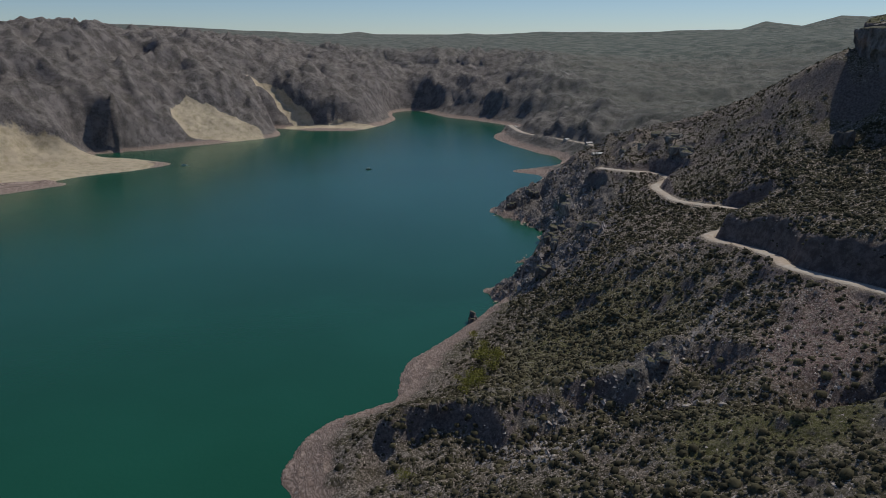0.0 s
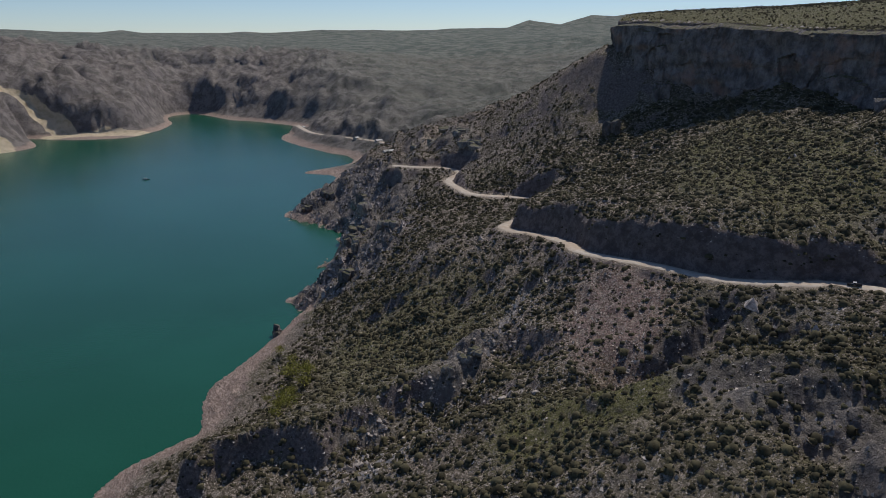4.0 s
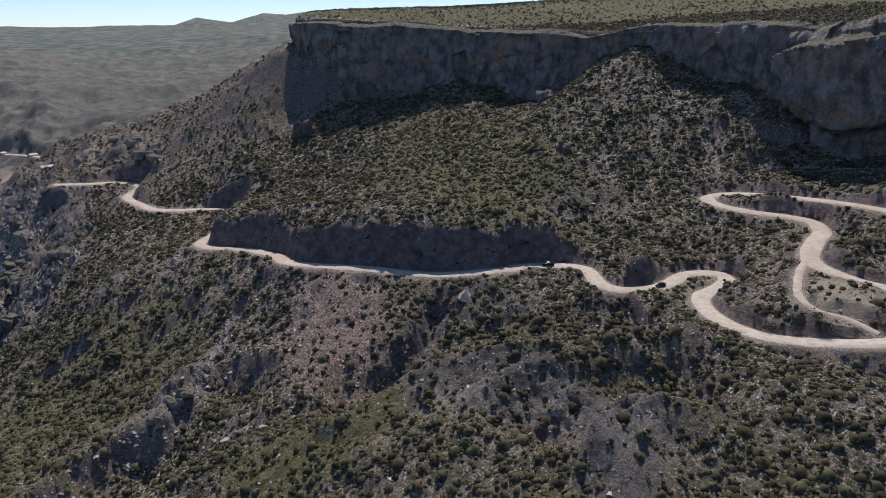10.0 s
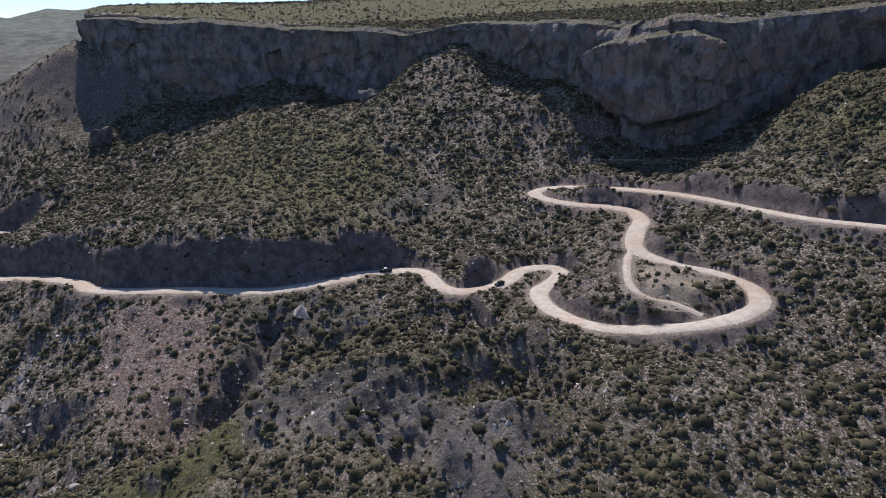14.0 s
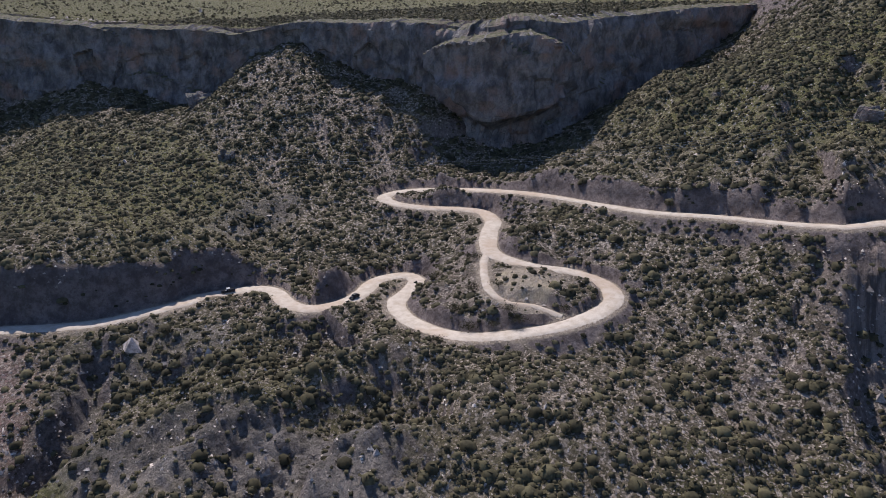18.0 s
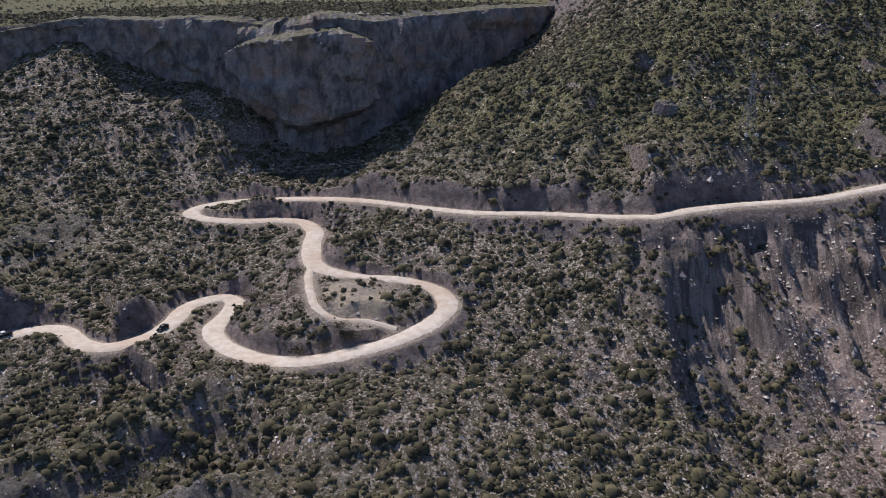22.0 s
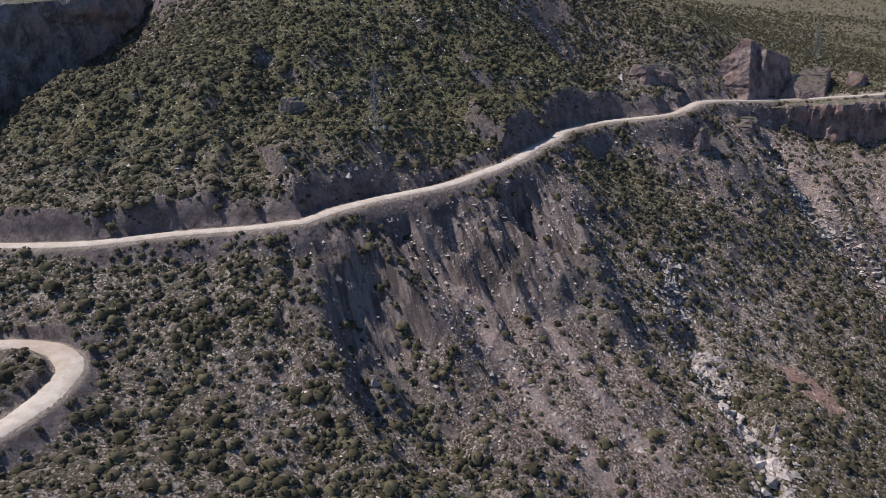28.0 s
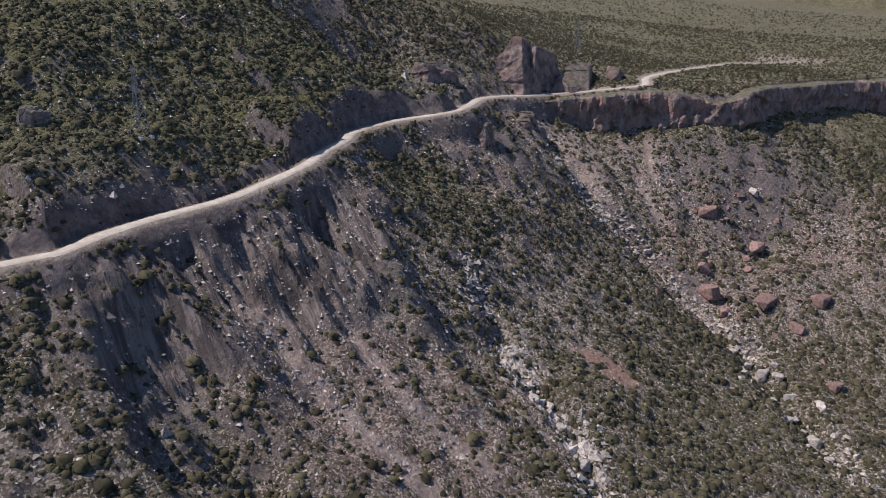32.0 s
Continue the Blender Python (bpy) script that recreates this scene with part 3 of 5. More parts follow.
CRAGGY = lambda q: np.maximum.reduce([blob(q, 262, 4, 24, 12, 10), blob(q, 285, -45, 14, 52, -22), blob(q, 105, 600, 42, 120, -10), blob(q, 70, 535, 38, 16, 40), blob(q, 112, 790, 60, 60), blob(q, 128, 690, 40, 80), blob(q, 85, 500, 26, 34), blob(q, 200, 640, 16, 90, -12) * 0.6, blob(q, 92, 289, 14, 9, 30), blob(q, 160, 226, 20, 8, 30), blob(q, 150, 165, 12, 36, 25),
                                      blob(q, 148, 124, 18, 12, 20), blob(q, 114, 424, 16, 10), blob(q, 275, 238, 24, 12, -20) * 0.7, blob(q, 350, -225, 26, 14, 60) * 0.7, blob(q, 40, 300, 40, 8, -5) * 0.6, blob(q, 395, -215, 20, 40, 10) * 0.8, blob(q, 190, 225, 10, 30, 30) * 0.6])


FALL_X, FALL_Y = np.arange(-160.0, 580.0, 12.0), np.arange(-560.0, 1000.0, 12.0)
FALL = LOW(np.stack(np.meshgrid(FALL_X, FALL_Y, indexing="ij"), -1).reshape(-1, 2)).reshape(len(FALL_X), len(FALL_Y))
FALL = sum(np.roll(FALL, s, a) for s in (-1, 0, 1) for a in (0, 1)) / 6
FALL_DX, FALL_DY = np.gradient(FALL, 12.0)


def rills(q, cell, reach, k):
    """Runnels down the fall line, about -1 in a runnel to 1 between, and how steep the slope is."""
    m = np.hypot(q[:, 0] - 35, q[:, 1] - 30) < 1100
    if not m.all():
        both = np.zeros((2, len(q)))
        both[:, m] = rills(q[m], cell, reach, k)
        return both
    fu, fv = np.clip((q[:, 0] - FALL_X[0]) / 12, 0, len(FALL_X) - 1.001), np.clip((q[:, 1] - FALL_Y[0]) / 12, 0, len(FALL_Y) - 1.001)
    i, j = fu.astype(int), fv.astype(int)
    u, v = fu - i, fv - j
    g = [(a[i, j] * (1 - u) + a[i + 1, j] * u) * (1 - v) + (a[i, j + 1] * (1 - u) + a[i + 1, j + 1] * u) * v for a in (FALL_DX, FALL_DY)]
    steep = np.hypot(*g) + 1e-6
    dx, dy = g[0] / steep, g[1] / steep
    out = sum(vnoise((q[:, 0] + dx * o) / cell, (q[:, 1] + dy * o) / cell, k) for o in np.linspace(-reach, reach, 7)) / 7
    return np.clip((out - 0.5) * 4.5, -1, 1), sstep(steep, 0.25, 0.55)


def height(q):
    """Ground height at each of the places q."""
    x, y = q[:, 0], q[:, 1]
    z = LOW(q)
    far = sstep(np.hypot(x - 35, y - 30), 500, 1100)
    north = sstep(y, 560, 700)
    # the waterline, and the mountains on the horizon
    wet = inside(q, SHORE_POLY)
    d, _ = nearest(q, SHORE_LINE, 300)
    d = np.minimum(d, 300)
    z = np.where(wet, np.minimum(z, -0.3 * np.minimum(d, 90)), np.maximum(z, np.minimum(0.16 * d, 6) + 0.2))
    r, head = np.hypot(x - 35, y - 30), np.degrees(np.arctan2(x - 35, y - 30))
    ridge = np.interp(head, *np.array(SKYLINE, float).T) + 7 * fbm(head, head * 0, 2.0, 4, 2)
    z = z + sstep(r, 3700, 4600) * np.maximum(0, ridge - z) * ((head > -60) & (head < 60))
    dry = sstep(z, 2, 25) * (1 - sstep(r, 3500, 4000))
    # rugged rock beyond the lake, scrubby relief on the near slopes
    rug = np.maximum(far, north * 0.35) * dry * (1 - 0.85 * SANDY(q)) * (1 - 0.6 * sstep(x, 150, 450) * sstep(y, 900, 1200))
    wall = far * dry * (1 - SANDY(q)) * (1 - blob(q, -430, 1440, 190, 130)) * np.maximum(1 - sstep(x, 20, 90), sstep(y, 1620, 1760)) * sstep(y, 850, 1000)
    z = z + wall * np.maximum(0, 112 * (1 - np.exp(-np.maximum(z, 0) / 34)) - z)
    crags = CRAGGY(q)
    plateau = 1 - 0.85 * sstep(np.hypot(x, y), 2400, 3200)
    z = z + rug * plateau * (22 * fbm(x, y, 230, 5, 1, True) + 27 * fbm(x, y, 75, 3, 3, True) + 10 * fbm(x, y, 27, 2, 5, True) - 3)
    near = (1 - far) * (0.5 + 0.5 * sstep(z, 0.5, 14)) * sstep(z, 0.0, 1.5)
    z = z + near * (2.2 * fbm(x, y, 38, 3, 2, True) + 1.3 * fbm(x, y, 11, 3, 4, True) + 0.5 * fbm(x, y, 4, 2, 5))
    z = z + crags * (1 + sstep(y, 400, 480)) * (3.6 * fbm(x, y, 13, 4, 3, True) + 1.3 * fbm(x, y, 5, 2, 6, True))
    beach = (1 - far) * sstep(z, 0.3, 1.0) * (1 - sstep(z, 6, 12)) * (y < 900)
    z = z + beach * (0.28 * np.sin(z * 4.2) + 0.8 * fbm(x, y, 9, 4, 2, True))
    a, steep = rills(q, 9.0, 20.0, 1)
    b, _ = rills(q, 3.2, 9.0, 4)
    z = z + near * steep * (2.1 * a + 0.8 * b)
    flat = np.maximum(blob(q, -560, 1030, 170, 120, 40), blob(q, -240, 1640, 150, 34, 5))
    z = np.where(wet, z, z * (1 - flat) + np.minimum(z, 3.0 + 1.5 * fbm(x, y, 60, 2, 2)) * flat)
    for line, poly, top in ((RIM_LINE, POLY, HIGH), (RIM_2_LINE, POLY_2, HIGH_2)):
        m = inside(q, poly)
        if m.any():
            d, _ = nearest(q[m], line, 40)
            w = sstep(np.minimum(d, 40), 4.5, 8.5)
            if top is HIGH_2:
                w *= sstep(RIM_2[0][1] - y[m], 0, 45)
            t = top(q[m]) + 0.8 * fbm(x[m], y[m], 25, 3, 6) * sstep(d, 4, 12)
            z[m] = z[m] * (1 - w) + t * w
    return z


def grade(q, z, line, half, up, down):
    """Cuts a level bed of a road into the slope, with a bank above and a fill below."""
    d, i = nearest(q, line, 45)
    m = d < 45
    e, r = np.maximum(0, d[m] - half), line[i[m], 2]
    rough = 1 + 0.35 * fbm(q[m, 0], q[m, 1], 7, 2, 6)
    z[m] = np.clip(z[m], r - 0.35 - e * down - 0.5 * np.maximum(0, e - 4)**2, r - 0.35 + e * up * rough)
    return d


def bank(q, z, first, last, high):
    """Raises the slope above a stretch of the road, where its cut face stands."""
    line = ROAD_LINE[first:last]
    d = np.gradient(line[:, :2], axis=0)
    d /= np.linalg.norm(d, axis=1)[:, None]
    side = np.column_stack([d[:, 1], -d[:, 0]])
    up = np.sign(LOW(line[:, :2] + 16 * side) - LOW(line[:, :2] - 16 * side))
    dist, i = nearest(q, line, 60)
    m = dist < 60
    off = ((q[m] - line[i[m], :2]) * side[i[m]]).sum(1) * up[i[m]]
    ends = np.minimum(i[m], len(line) - 1 - i[m]) * 1.5
    lift = high * sstep(ends, 0, 22) * sstep(off, 4, 10) * (1 - sstep(off, 16, 58)) * (1 + 0.5 * fbm(q[m, 0], q[m, 1], 22, 3, 1))
    z[m] += lift


def fold(q, z, rows, crest, drop, width):
    """A spur's crest along a line: raised by crest, with a face of the given drop on the line's right; a gully where the drop is 0 and crest is negative."""
    line = spline(rows, 2.0)
    d = np.gradient(line, axis=0)
    d /= np.linalg.norm(d, axis=1)[:, None]
    dist, i = nearest(q, line, width * 5)
    m = dist < width * 5
    s = ((q[m] - line[i[m]]) * np.column_stack([d[i[m], 1], -d[i[m], 0]])).sum(1)
    s = s + width * 0.75 * fbm(q[m, 0], q[m, 1], width * 2.2, 3, 4)
    t = np.where(np.abs(s) < dist[m], np.sign(s) * dist[m], s)
    ends = sstep(np.minimum(i[m], len(line) - 1 - i[m]) * 2.0, 0, 14)
    z[m] += ends * (crest * np.exp(-(s / (width * 0.8))**2) - drop * sstep(s, 0, width) * (1 - sstep(t, width * 1.6, width * 4.5)))


def along(x, y):
    """Index of the road's point nearest to a place."""
    return int(np.argmin(np.hypot(ROAD_LINE[:, 0] - x, ROAD_LINE[:, 1] - y)))


EYE = np.array([35.0, 30.0])
HEADS = np.radians(np.concatenate([np.linspace(-42, 174, 1030), np.linspace(174, 318, 90)[1:]]))
RADII = np.concatenate([[0.5, 30, 60], np.geomspace(80, 150, 24), np.geomspace(150, 720, 270)[1:], np.geomspace(720, 2500, 170)[1:], np.geomspace(2500, 4700, 32)[1:]])
RR, HH = np.meshgrid(RADII, HEADS, indexing="ij")
PLAN = np.stack([EYE[0] + RR * np.sin(HH), EYE[1] + RR * np.cos(HH)], -1).reshape(-1, 2)
GROUND_Z = height(PLAN)
# spurs and gullies of the near slope
FOLDS = (
    ([(-34, 296), (-3, 288), (24, 284), (45, 287), (68, 292), (88, 292), (101, 293), (118, 299)], 6.0, 9, 12),
    ([(215, 138), (202, 141), (190, 154), (171, 162), (162, 177), (153, 188), (147, 197), (135, 199), (122, 205), (106, 220)], 4.5, 9, 11),
    ([(172, 104), (166, 120), (158, 130), (146, 133), (132, 134)], 3.5, 10, 9),
    ([(198, 0), (210, 11), (225, 18), (244, 19), (262, 16), (280, 15)], 2.0, 6, 10),
    ([(326, -96), (312, -66), (300, -44), (293, -22), (286, -4), (280, 10)], 0.0, 11, 9),
    ([(210, 830), (150, 838), (110, 822), (72, 806)], 13, 4, 24),
    ([(125, 730), (112, 650), (97, 585), (78, 545), (52, 527)], 9, 3, 15),
    ([(219, -84), (244, -88), (269, -93), (291, -98), (312, -98)], 2.5, 3, 9),
)
CHUTES = (
    [(345.4, -320.2), (325.6, -309.2), (307.6, -299.5), (293.9, -294.4)],
    [(332.7, -330.7), (313.9, -315.3), (294.3, -305.4)],
    [(326.9, -332.5), (313.2, -322.7), (299.0, -317.6)],
    [(361.1, -306.3), (341.1, -287.9), (326.0, -276.0)],
    [(380.3, -284.7), (365.7, -282.2), (351.5, -276.5)],
    [(369, -299), (350, -287), (339, -285), (328, -280)],
    [(379, -281), (362, -278), (341, -273), (322, -271)],
    [(372, -290), (356, -283), (338, -278), (318, -274)],
    [(268, -60), (250, -62), (228, -66), (205, -72)],
    [(270, -36), (250, -40), (226, -46), (200, -52)],
)


CREST = spline([(31, 276), (40, 274), (54, 276), (64, 279), (80, 284), (88, 286), (104, 292), (118, 303), (131, 315), (143, 314)], 2.0)
TRAIL = spline([(196, 140), (193.8, 137.4), (191.9, 136), (187.8, 132.7), (184, 130.4), (179, 128)], 1.0)


def chute_at(q):
    """Streaks of pale loose stone below the cliffs."""
    out = np.zeros(len(q))
    for rows in CHUTES:
        d, i = nearest(q, spline(rows, 2.0), 14)
        out = np.maximum(out, 1 - sstep(d + 1.5 * fbm(q[:, 0], q[:, 1], 7, 2, 2), 1.8, 3.8))
    return out


def crest_at(q):
    """The whitish broken rock along the spur's crest."""
    d, i = nearest(q, CREST, 20)
    return 1 - sstep(d + 3.0 * fbm(q[:, 0], q[:, 1], 8, 3, 2), 1.0, 3.5) * (1 - blob(q, 86, 285, 10, 7))


def scree_at(q):
    """How far the slope is loose scree, in fans and in the chutes below the cliffs."""
    return np.maximum(SCREE(q), chute_at(q))


GULLIES = (
    ([(270, -4), (258, -5), (239, -6), (216, -9), (196, -10)], 4, 8),
    ([(372, -279), (347, -268), (310, -265), (266, -267), (229, -261), (186, -230), (150, -208)], 7, 9),
    ([(282, -138), (262, -130), (247, -124), (224, -117), (200, -108), (176, -96)], 4.5, 6),
    ([(186, 243), (168, 229), (152, 223), (134, 220)], 7, 8),
    ([(142, 218), (122, 227), (104, 238), (88, 262), (60, 268), (30, 262), (0, 255)], 3.5, 7),
)
for rows, crest, drop, width in FOLDS:
    fold(PLAN, GROUND_Z, rows, crest, drop, width)
for rows, depth, width in GULLIES:
    fold(PLAN, GROUND_Z, rows, -depth, 0, width)
for (xa, ya), (xb, yb), rise in (((190, 486), (236, 205), 9), ((226, 191), (262, 170), 8), ((260, 112), (290, 137), 4), ((310, 150), (309, 187), 4), ((325, 144), (290, 28), 4), ((290, 28), (352, -123), 9), ((352, -123), (370, -214), 5)):
    bank(PLAN, GROUND_Z, along(xa, ya), along(xb, yb), rise)


def scar_at(q):
    """The raw scarp below the road: 1 on its head, fading down the slope."""
    line = ROAD_LINE[along(289, 24):along(330, -94)]
    d, i = nearest(q, line, 62)
    d = d + 5 * fbm(q[:, 0], q[:, 1], 18, 3, 2)
    ends = sstep(np.minimum(i, len(line) - 1 - i) * 1.5, 2, 20)
    return (d < 62) * (q[:, 0] < line[i, 0]) * ends * sstep(d, 4, 8) * (1 - sstep(d, 26, 60))


SCAR = scar_at(PLAN)
m = SCAR > 0
c, x = PLAN[m, 1] - 0.38 * PLAN[m, 0], PLAN[m, 0]
rib = 1 - 2 * np.abs(2 * vnoise(c / 10.0 + 0.25 * fbm(c, x, 15, 2, 3), x / 60, 2) - 1)
rib_2 = 1 - 2 * np.abs(2 * vnoise(c / 3.6, x / 25, 5) - 1)
GROUND_Z[m] += SCAR[m] * (5.0 * rib + 1.7 * rib_2 - 4.5)
D_ROAD = grade(PLAN, GROUND_Z, ROAD_LINE, 4.4, 3.0, 0.85)
D_FAR = grade(PLAN, GROUND_Z, FAR_LINE, 9, 1.5, 0.8)
D_TRACK = grade(PLAN, GROUND_Z, TRACK_LINE, 2.0, 1.2, 0.8)


def mesh_from(name, co, faces, material, smooth=False):
    """A mesh object from arrays of corners and of triangles or quads."""
    n = faces.shape[1]
    me = bpy.data.meshes.new(name)
    me.vertices.add(len(co))
    me.vertices.foreach_set("co", np.ascontiguousarray(co, dtype=np.float32).ravel())
    me.loops.add(faces.size)
    me.loops.foreach_set("vertex_index", np.ascontiguousarray(faces, dtype=np.int32).ravel())
    me.polygons.add(len(faces))
    me.polygons.foreach_set("loop_start", np.arange(len(faces), dtype=np.int32) * n)
    me.polygons.foreach_set("use_smooth", np.full(len(faces), smooth))
    me.update(calc_edges=True)
    me.validate()
    me.materials.append(material)
    return new(name, me)


def quads(n, m, closed=False):
    i = np.arange(n * m).reshape(n, m)
    if closed:
        i = np.column_stack([i, i[:, :1]])
    return np.stack([i[:-1, :-1], i[:-1, 1:], i[1:, 1:], i[1:, :-1]], -1).reshape(-1, 4)


def paint(ob, name, values):
    a = ob.data.attributes.new(name, "FLOAT", "POINT")
    a.data.foreach_set("value", np.asarray(values, dtype=np.float32))


ground = mesh_from("ground", np.column_stack([PLAN, GROUND_Z]), quads(len(RADII), len(HEADS))[:, ::-1], M_GROUND, True)
tagged(ground, "arid hillsides, canyon walls and plateau of brown soil", "ground", kind="structure")
paint(ground, "scree", scree_at(PLAN))
RILL, RILL_STEEP = rills(PLAN, 9.0, 20.0, 1)
RILL_FINE, _ = rills(PLAN, 3.2, 9.0, 4)
paint(ground, "rill", np.where(RILL_STEEP > 0.02, 0.5 + RILL_STEEP * (0.32 * RILL + 0.28 * RILL_FINE), 0.5))
paint(ground, "grass_or_dim", np.maximum.reduce([GRASSY_OR_DIM(PLAN), 0.95 * inside(PLAN, POLY), 0.75 * sstep(np.hypot(PLAN[:, 0] - 35, PLAN[:, 1] - 30), 440, 560) * (PLAN[:, 1] < 0)]))
paint(ground, "sand", SANDY(PLAN))
paint(ground, "scar", SCAR)
paint(ground, "rust", blob(PLAN, 231, -162, 13, 7, 20))
paint(ground, "chute", chute_at(PLAN))
paint(ground, "crest", crest_at(PLAN))
paint(ground, "cut", 1 - sstep(D_ROAD, 9.0, 14.0))
FAR_OFF = np.hypot(PLAN[:, 0] - 35, PLAN[:, 1] - 30)
paint(ground, "crag", np.maximum(CRAGGY(PLAN), sstep(PLAN[:, 1], 820, 1100) * (1 - 0.8 * sstep(FAR_OFF, 2300, 2900)) * (1 - sstep(PLAN[:, 0], 100, 500) * 0.7)))
# far ground that takes the scrub tone with some haze painted in
paint(ground, "plain", np.maximum(sstep(FAR_OFF, 2100, 2700), 0.8 * sstep(PLAN[:, 1], 980, 1250) * sstep(PLAN[:, 0], 60, 260)))
paint(ground, "bare", np.maximum(1 - sstep(D_ROAD + 2 * fbm(PLAN[:, 0], PLAN[:, 1], 6, 3), 4.2, 7.6), np.maximum(1 - sstep(D_TRACK, 1.5, 4.0), np.maximum.reduce([blob(PLAN, 233, 108, 7, 19) * 0.95, blob(PLAN, 250, 108, 13, 10) * 0.8, 0.9 * (1 - sstep(nearest(PLAN, TRAIL, 10)[0], 0.5, 1.3)), blob(PLAN, ROAD[-1][0], ROAD[-1][1], 40, 18) * 0.9, blob(PLAN, 366, -335, 12, 8) * 0.9, blob(PLAN, 222, 840, 14, 40, 0) * 0.7, blob(PLAN, 213, 640, 10, 60, -10) * 0.6]))))

lake = mesh_from("lake", np.array([(-4500, -800, 0), (1100, -800, 0), (1100, 4600, 0), (-4500, 4600, 0)], float), np.array([[0, 1, 2, 3]]), M_WATER)
tagged(lake, "calm teal reservoir water between canyon walls", "lake", kind="structure")


def strip(name, line, half, lift, material, across=7):
    """A ribbon along a line, crowned a little, with ragged edges."""
    d = np.gradient(line[:, :2], axis=0)
    d /= np.linalg.norm(d, axis=1)[:, None]
    s = np.cumsum(np.full(len(line), 1.5))
    u = np.linspace(-1, 1, across)
    rows = []
    for i, a in enumerate(u):
        w = half * a + (np.abs(a) > 0.95) * np.sign(a) * 0.7 * fbm(s, s * 0 + 31 * i, 6, 3)
        z = line[:, 2] + lift + 0.10 * (1 - a * a) - 0.07 * math.exp(-((abs(a) - 0.4) / 0.15)**2) - 0.5 * (abs(a) > 0.95)
        rows.append(np.column_stack([line[:, 0] + d[:, 1] * w, line[:, 1] - d[:, 0] * w, z]))
    co = np.stack(rows, 1).reshape(-1, 3)
    return mesh_from(name, co, quads(len(line), across), material, True)


# narrower on the upper stretch beyond the loop
HALF = 3.7 - 1.0 * sstep(np.arange(len(ROAD_LINE)) - along(325, 144), 0, 25.0)
road = strip("road", ROAD_LINE, HALF, 0.0, M_ROAD)
tagged(road, "pale winding gravel road cut into the slope", "road", kind="structure")
far_road = strip("far_road", FAR_LINE, 5.0, 0.5, M_ROAD, 5)
tagged(far_road, "pale dirt road along the far shore", "road", kind="structure")
track = strip("track", TRACK_LINE, 1.6, 0.0, M_ROAD, 5)
tagged(track, "narrow dirt track inside the road loop", "track", kind="structure")


def bulge(s, v):
    """An overhanging round-topped boss of rock with a hollow under it."""
    arch = np.clip(1 - (s / 46)**2, 0, 1)
    s = s + 4 * fbm(v * 40 + s * 0, s, 16, 2, 2)
    low, top = 0.50 - 0.16 * arch, 0.45 + 0.48 * np.sqrt(arch)
    body = sstep(v, low - 0.03, low + 0.03) * (1 - sstep(v, top - 0.05, top))
    return (arch > 0) * (8.0 * body * sstep(arch, 0, 0.25) - 4.0 * (1 - sstep(v, low - 0.06, low)) * sstep(arch, 0.1, 0.5))


def cliff(name, line, material, label, rough, rows, knob=None):
    """An upright rock face under a rim, with buttresses, ledges and cracks."""
    n = len(line)
    d = np.gradient(line[:, :2], axis=0)
    d = np.stack([np.convolve(np.pad(d[:, i], 6, "edge"), np.ones(13) / 13, "valid") for i in (0, 1)], 1)
    d /= np.linalg.norm(d, axis=1)[:, None]
    s = np.arange(n, dtype=float)
    co = []
    for j in range(rows + 1):
        v = j / rows
        z = line[:, 3] - 9 + (line[:, 2] - line[:, 3] + 9.3) * v
        out = rough * (3.4 * fbm(s, z * 0.25, 42, 3, 1, True) + 2.0 * fbm(s, z * 0.45, 13, 3, 2, True) + 0.7 * fbm(s, z, 4.5, 2, 3))
        out += rough * 1.5 * (vnoise(z / 6.0 + 0.2 * fbm(s, z, 20, 2), s * 0.02, 5) - 0.5) * 2
        cell = GRIDS[3][(np.floor(s / 11 + 1.0 * vnoise(s / 25, z / 30, 2)).astype(int)) & 255, (np.floor(z / 17 + 1.2 * vnoise(s / 16, z / 20, 6)).astype(int)) & 255]
        cell_2 = GRIDS[4][(np.floor(s / 3.1 + vnoise(s / 7, z / 7, 4)).astype(int)) & 255, (np.floor(z / 4.3 + vnoise(s / 6, z / 9, 1)).astype(int)) & 255]
        out += rough * (3.0 * (cell - 0.5) + 0.7 * (cell_2 - 0.5))
        z = z + sstep(v, 0.9, 1.0) * (1.6 * fbm(s, s * 0, 19, 3, 5) + 1.2 * (cell_2 - 0.6))
        out += 2.2 * (1 - v) * (1 - v) - 9.0 * sstep(v, 0.96, 1.0)
        if knob:
            at = np.argmin(np.hypot(line[:, 0] - knob[0], line[:, 1] - knob[1]))
            out += bulge(s - at, v)
        co.append(np.column_stack([line[:, 0] + d[:, 1] * out, line[:, 1] - d[:, 0] * out, z]))
    q = quads(rows + 1, n)
    ob = mesh_from(name, np.concatenate(co), q, material)
    return tagged(ob, label, "cliff", kind="structure")


cliff("cliff", RIM_LINE, M_CLIFF, "dark shaded rock cliff along the mesa rim", 1.25, 44, (388, 164))
cliff("lookout_cliff", RIM_2_LINE, M_CLIFF_2, "reddish brown rock cliff below the lookout", 1.15, 30)

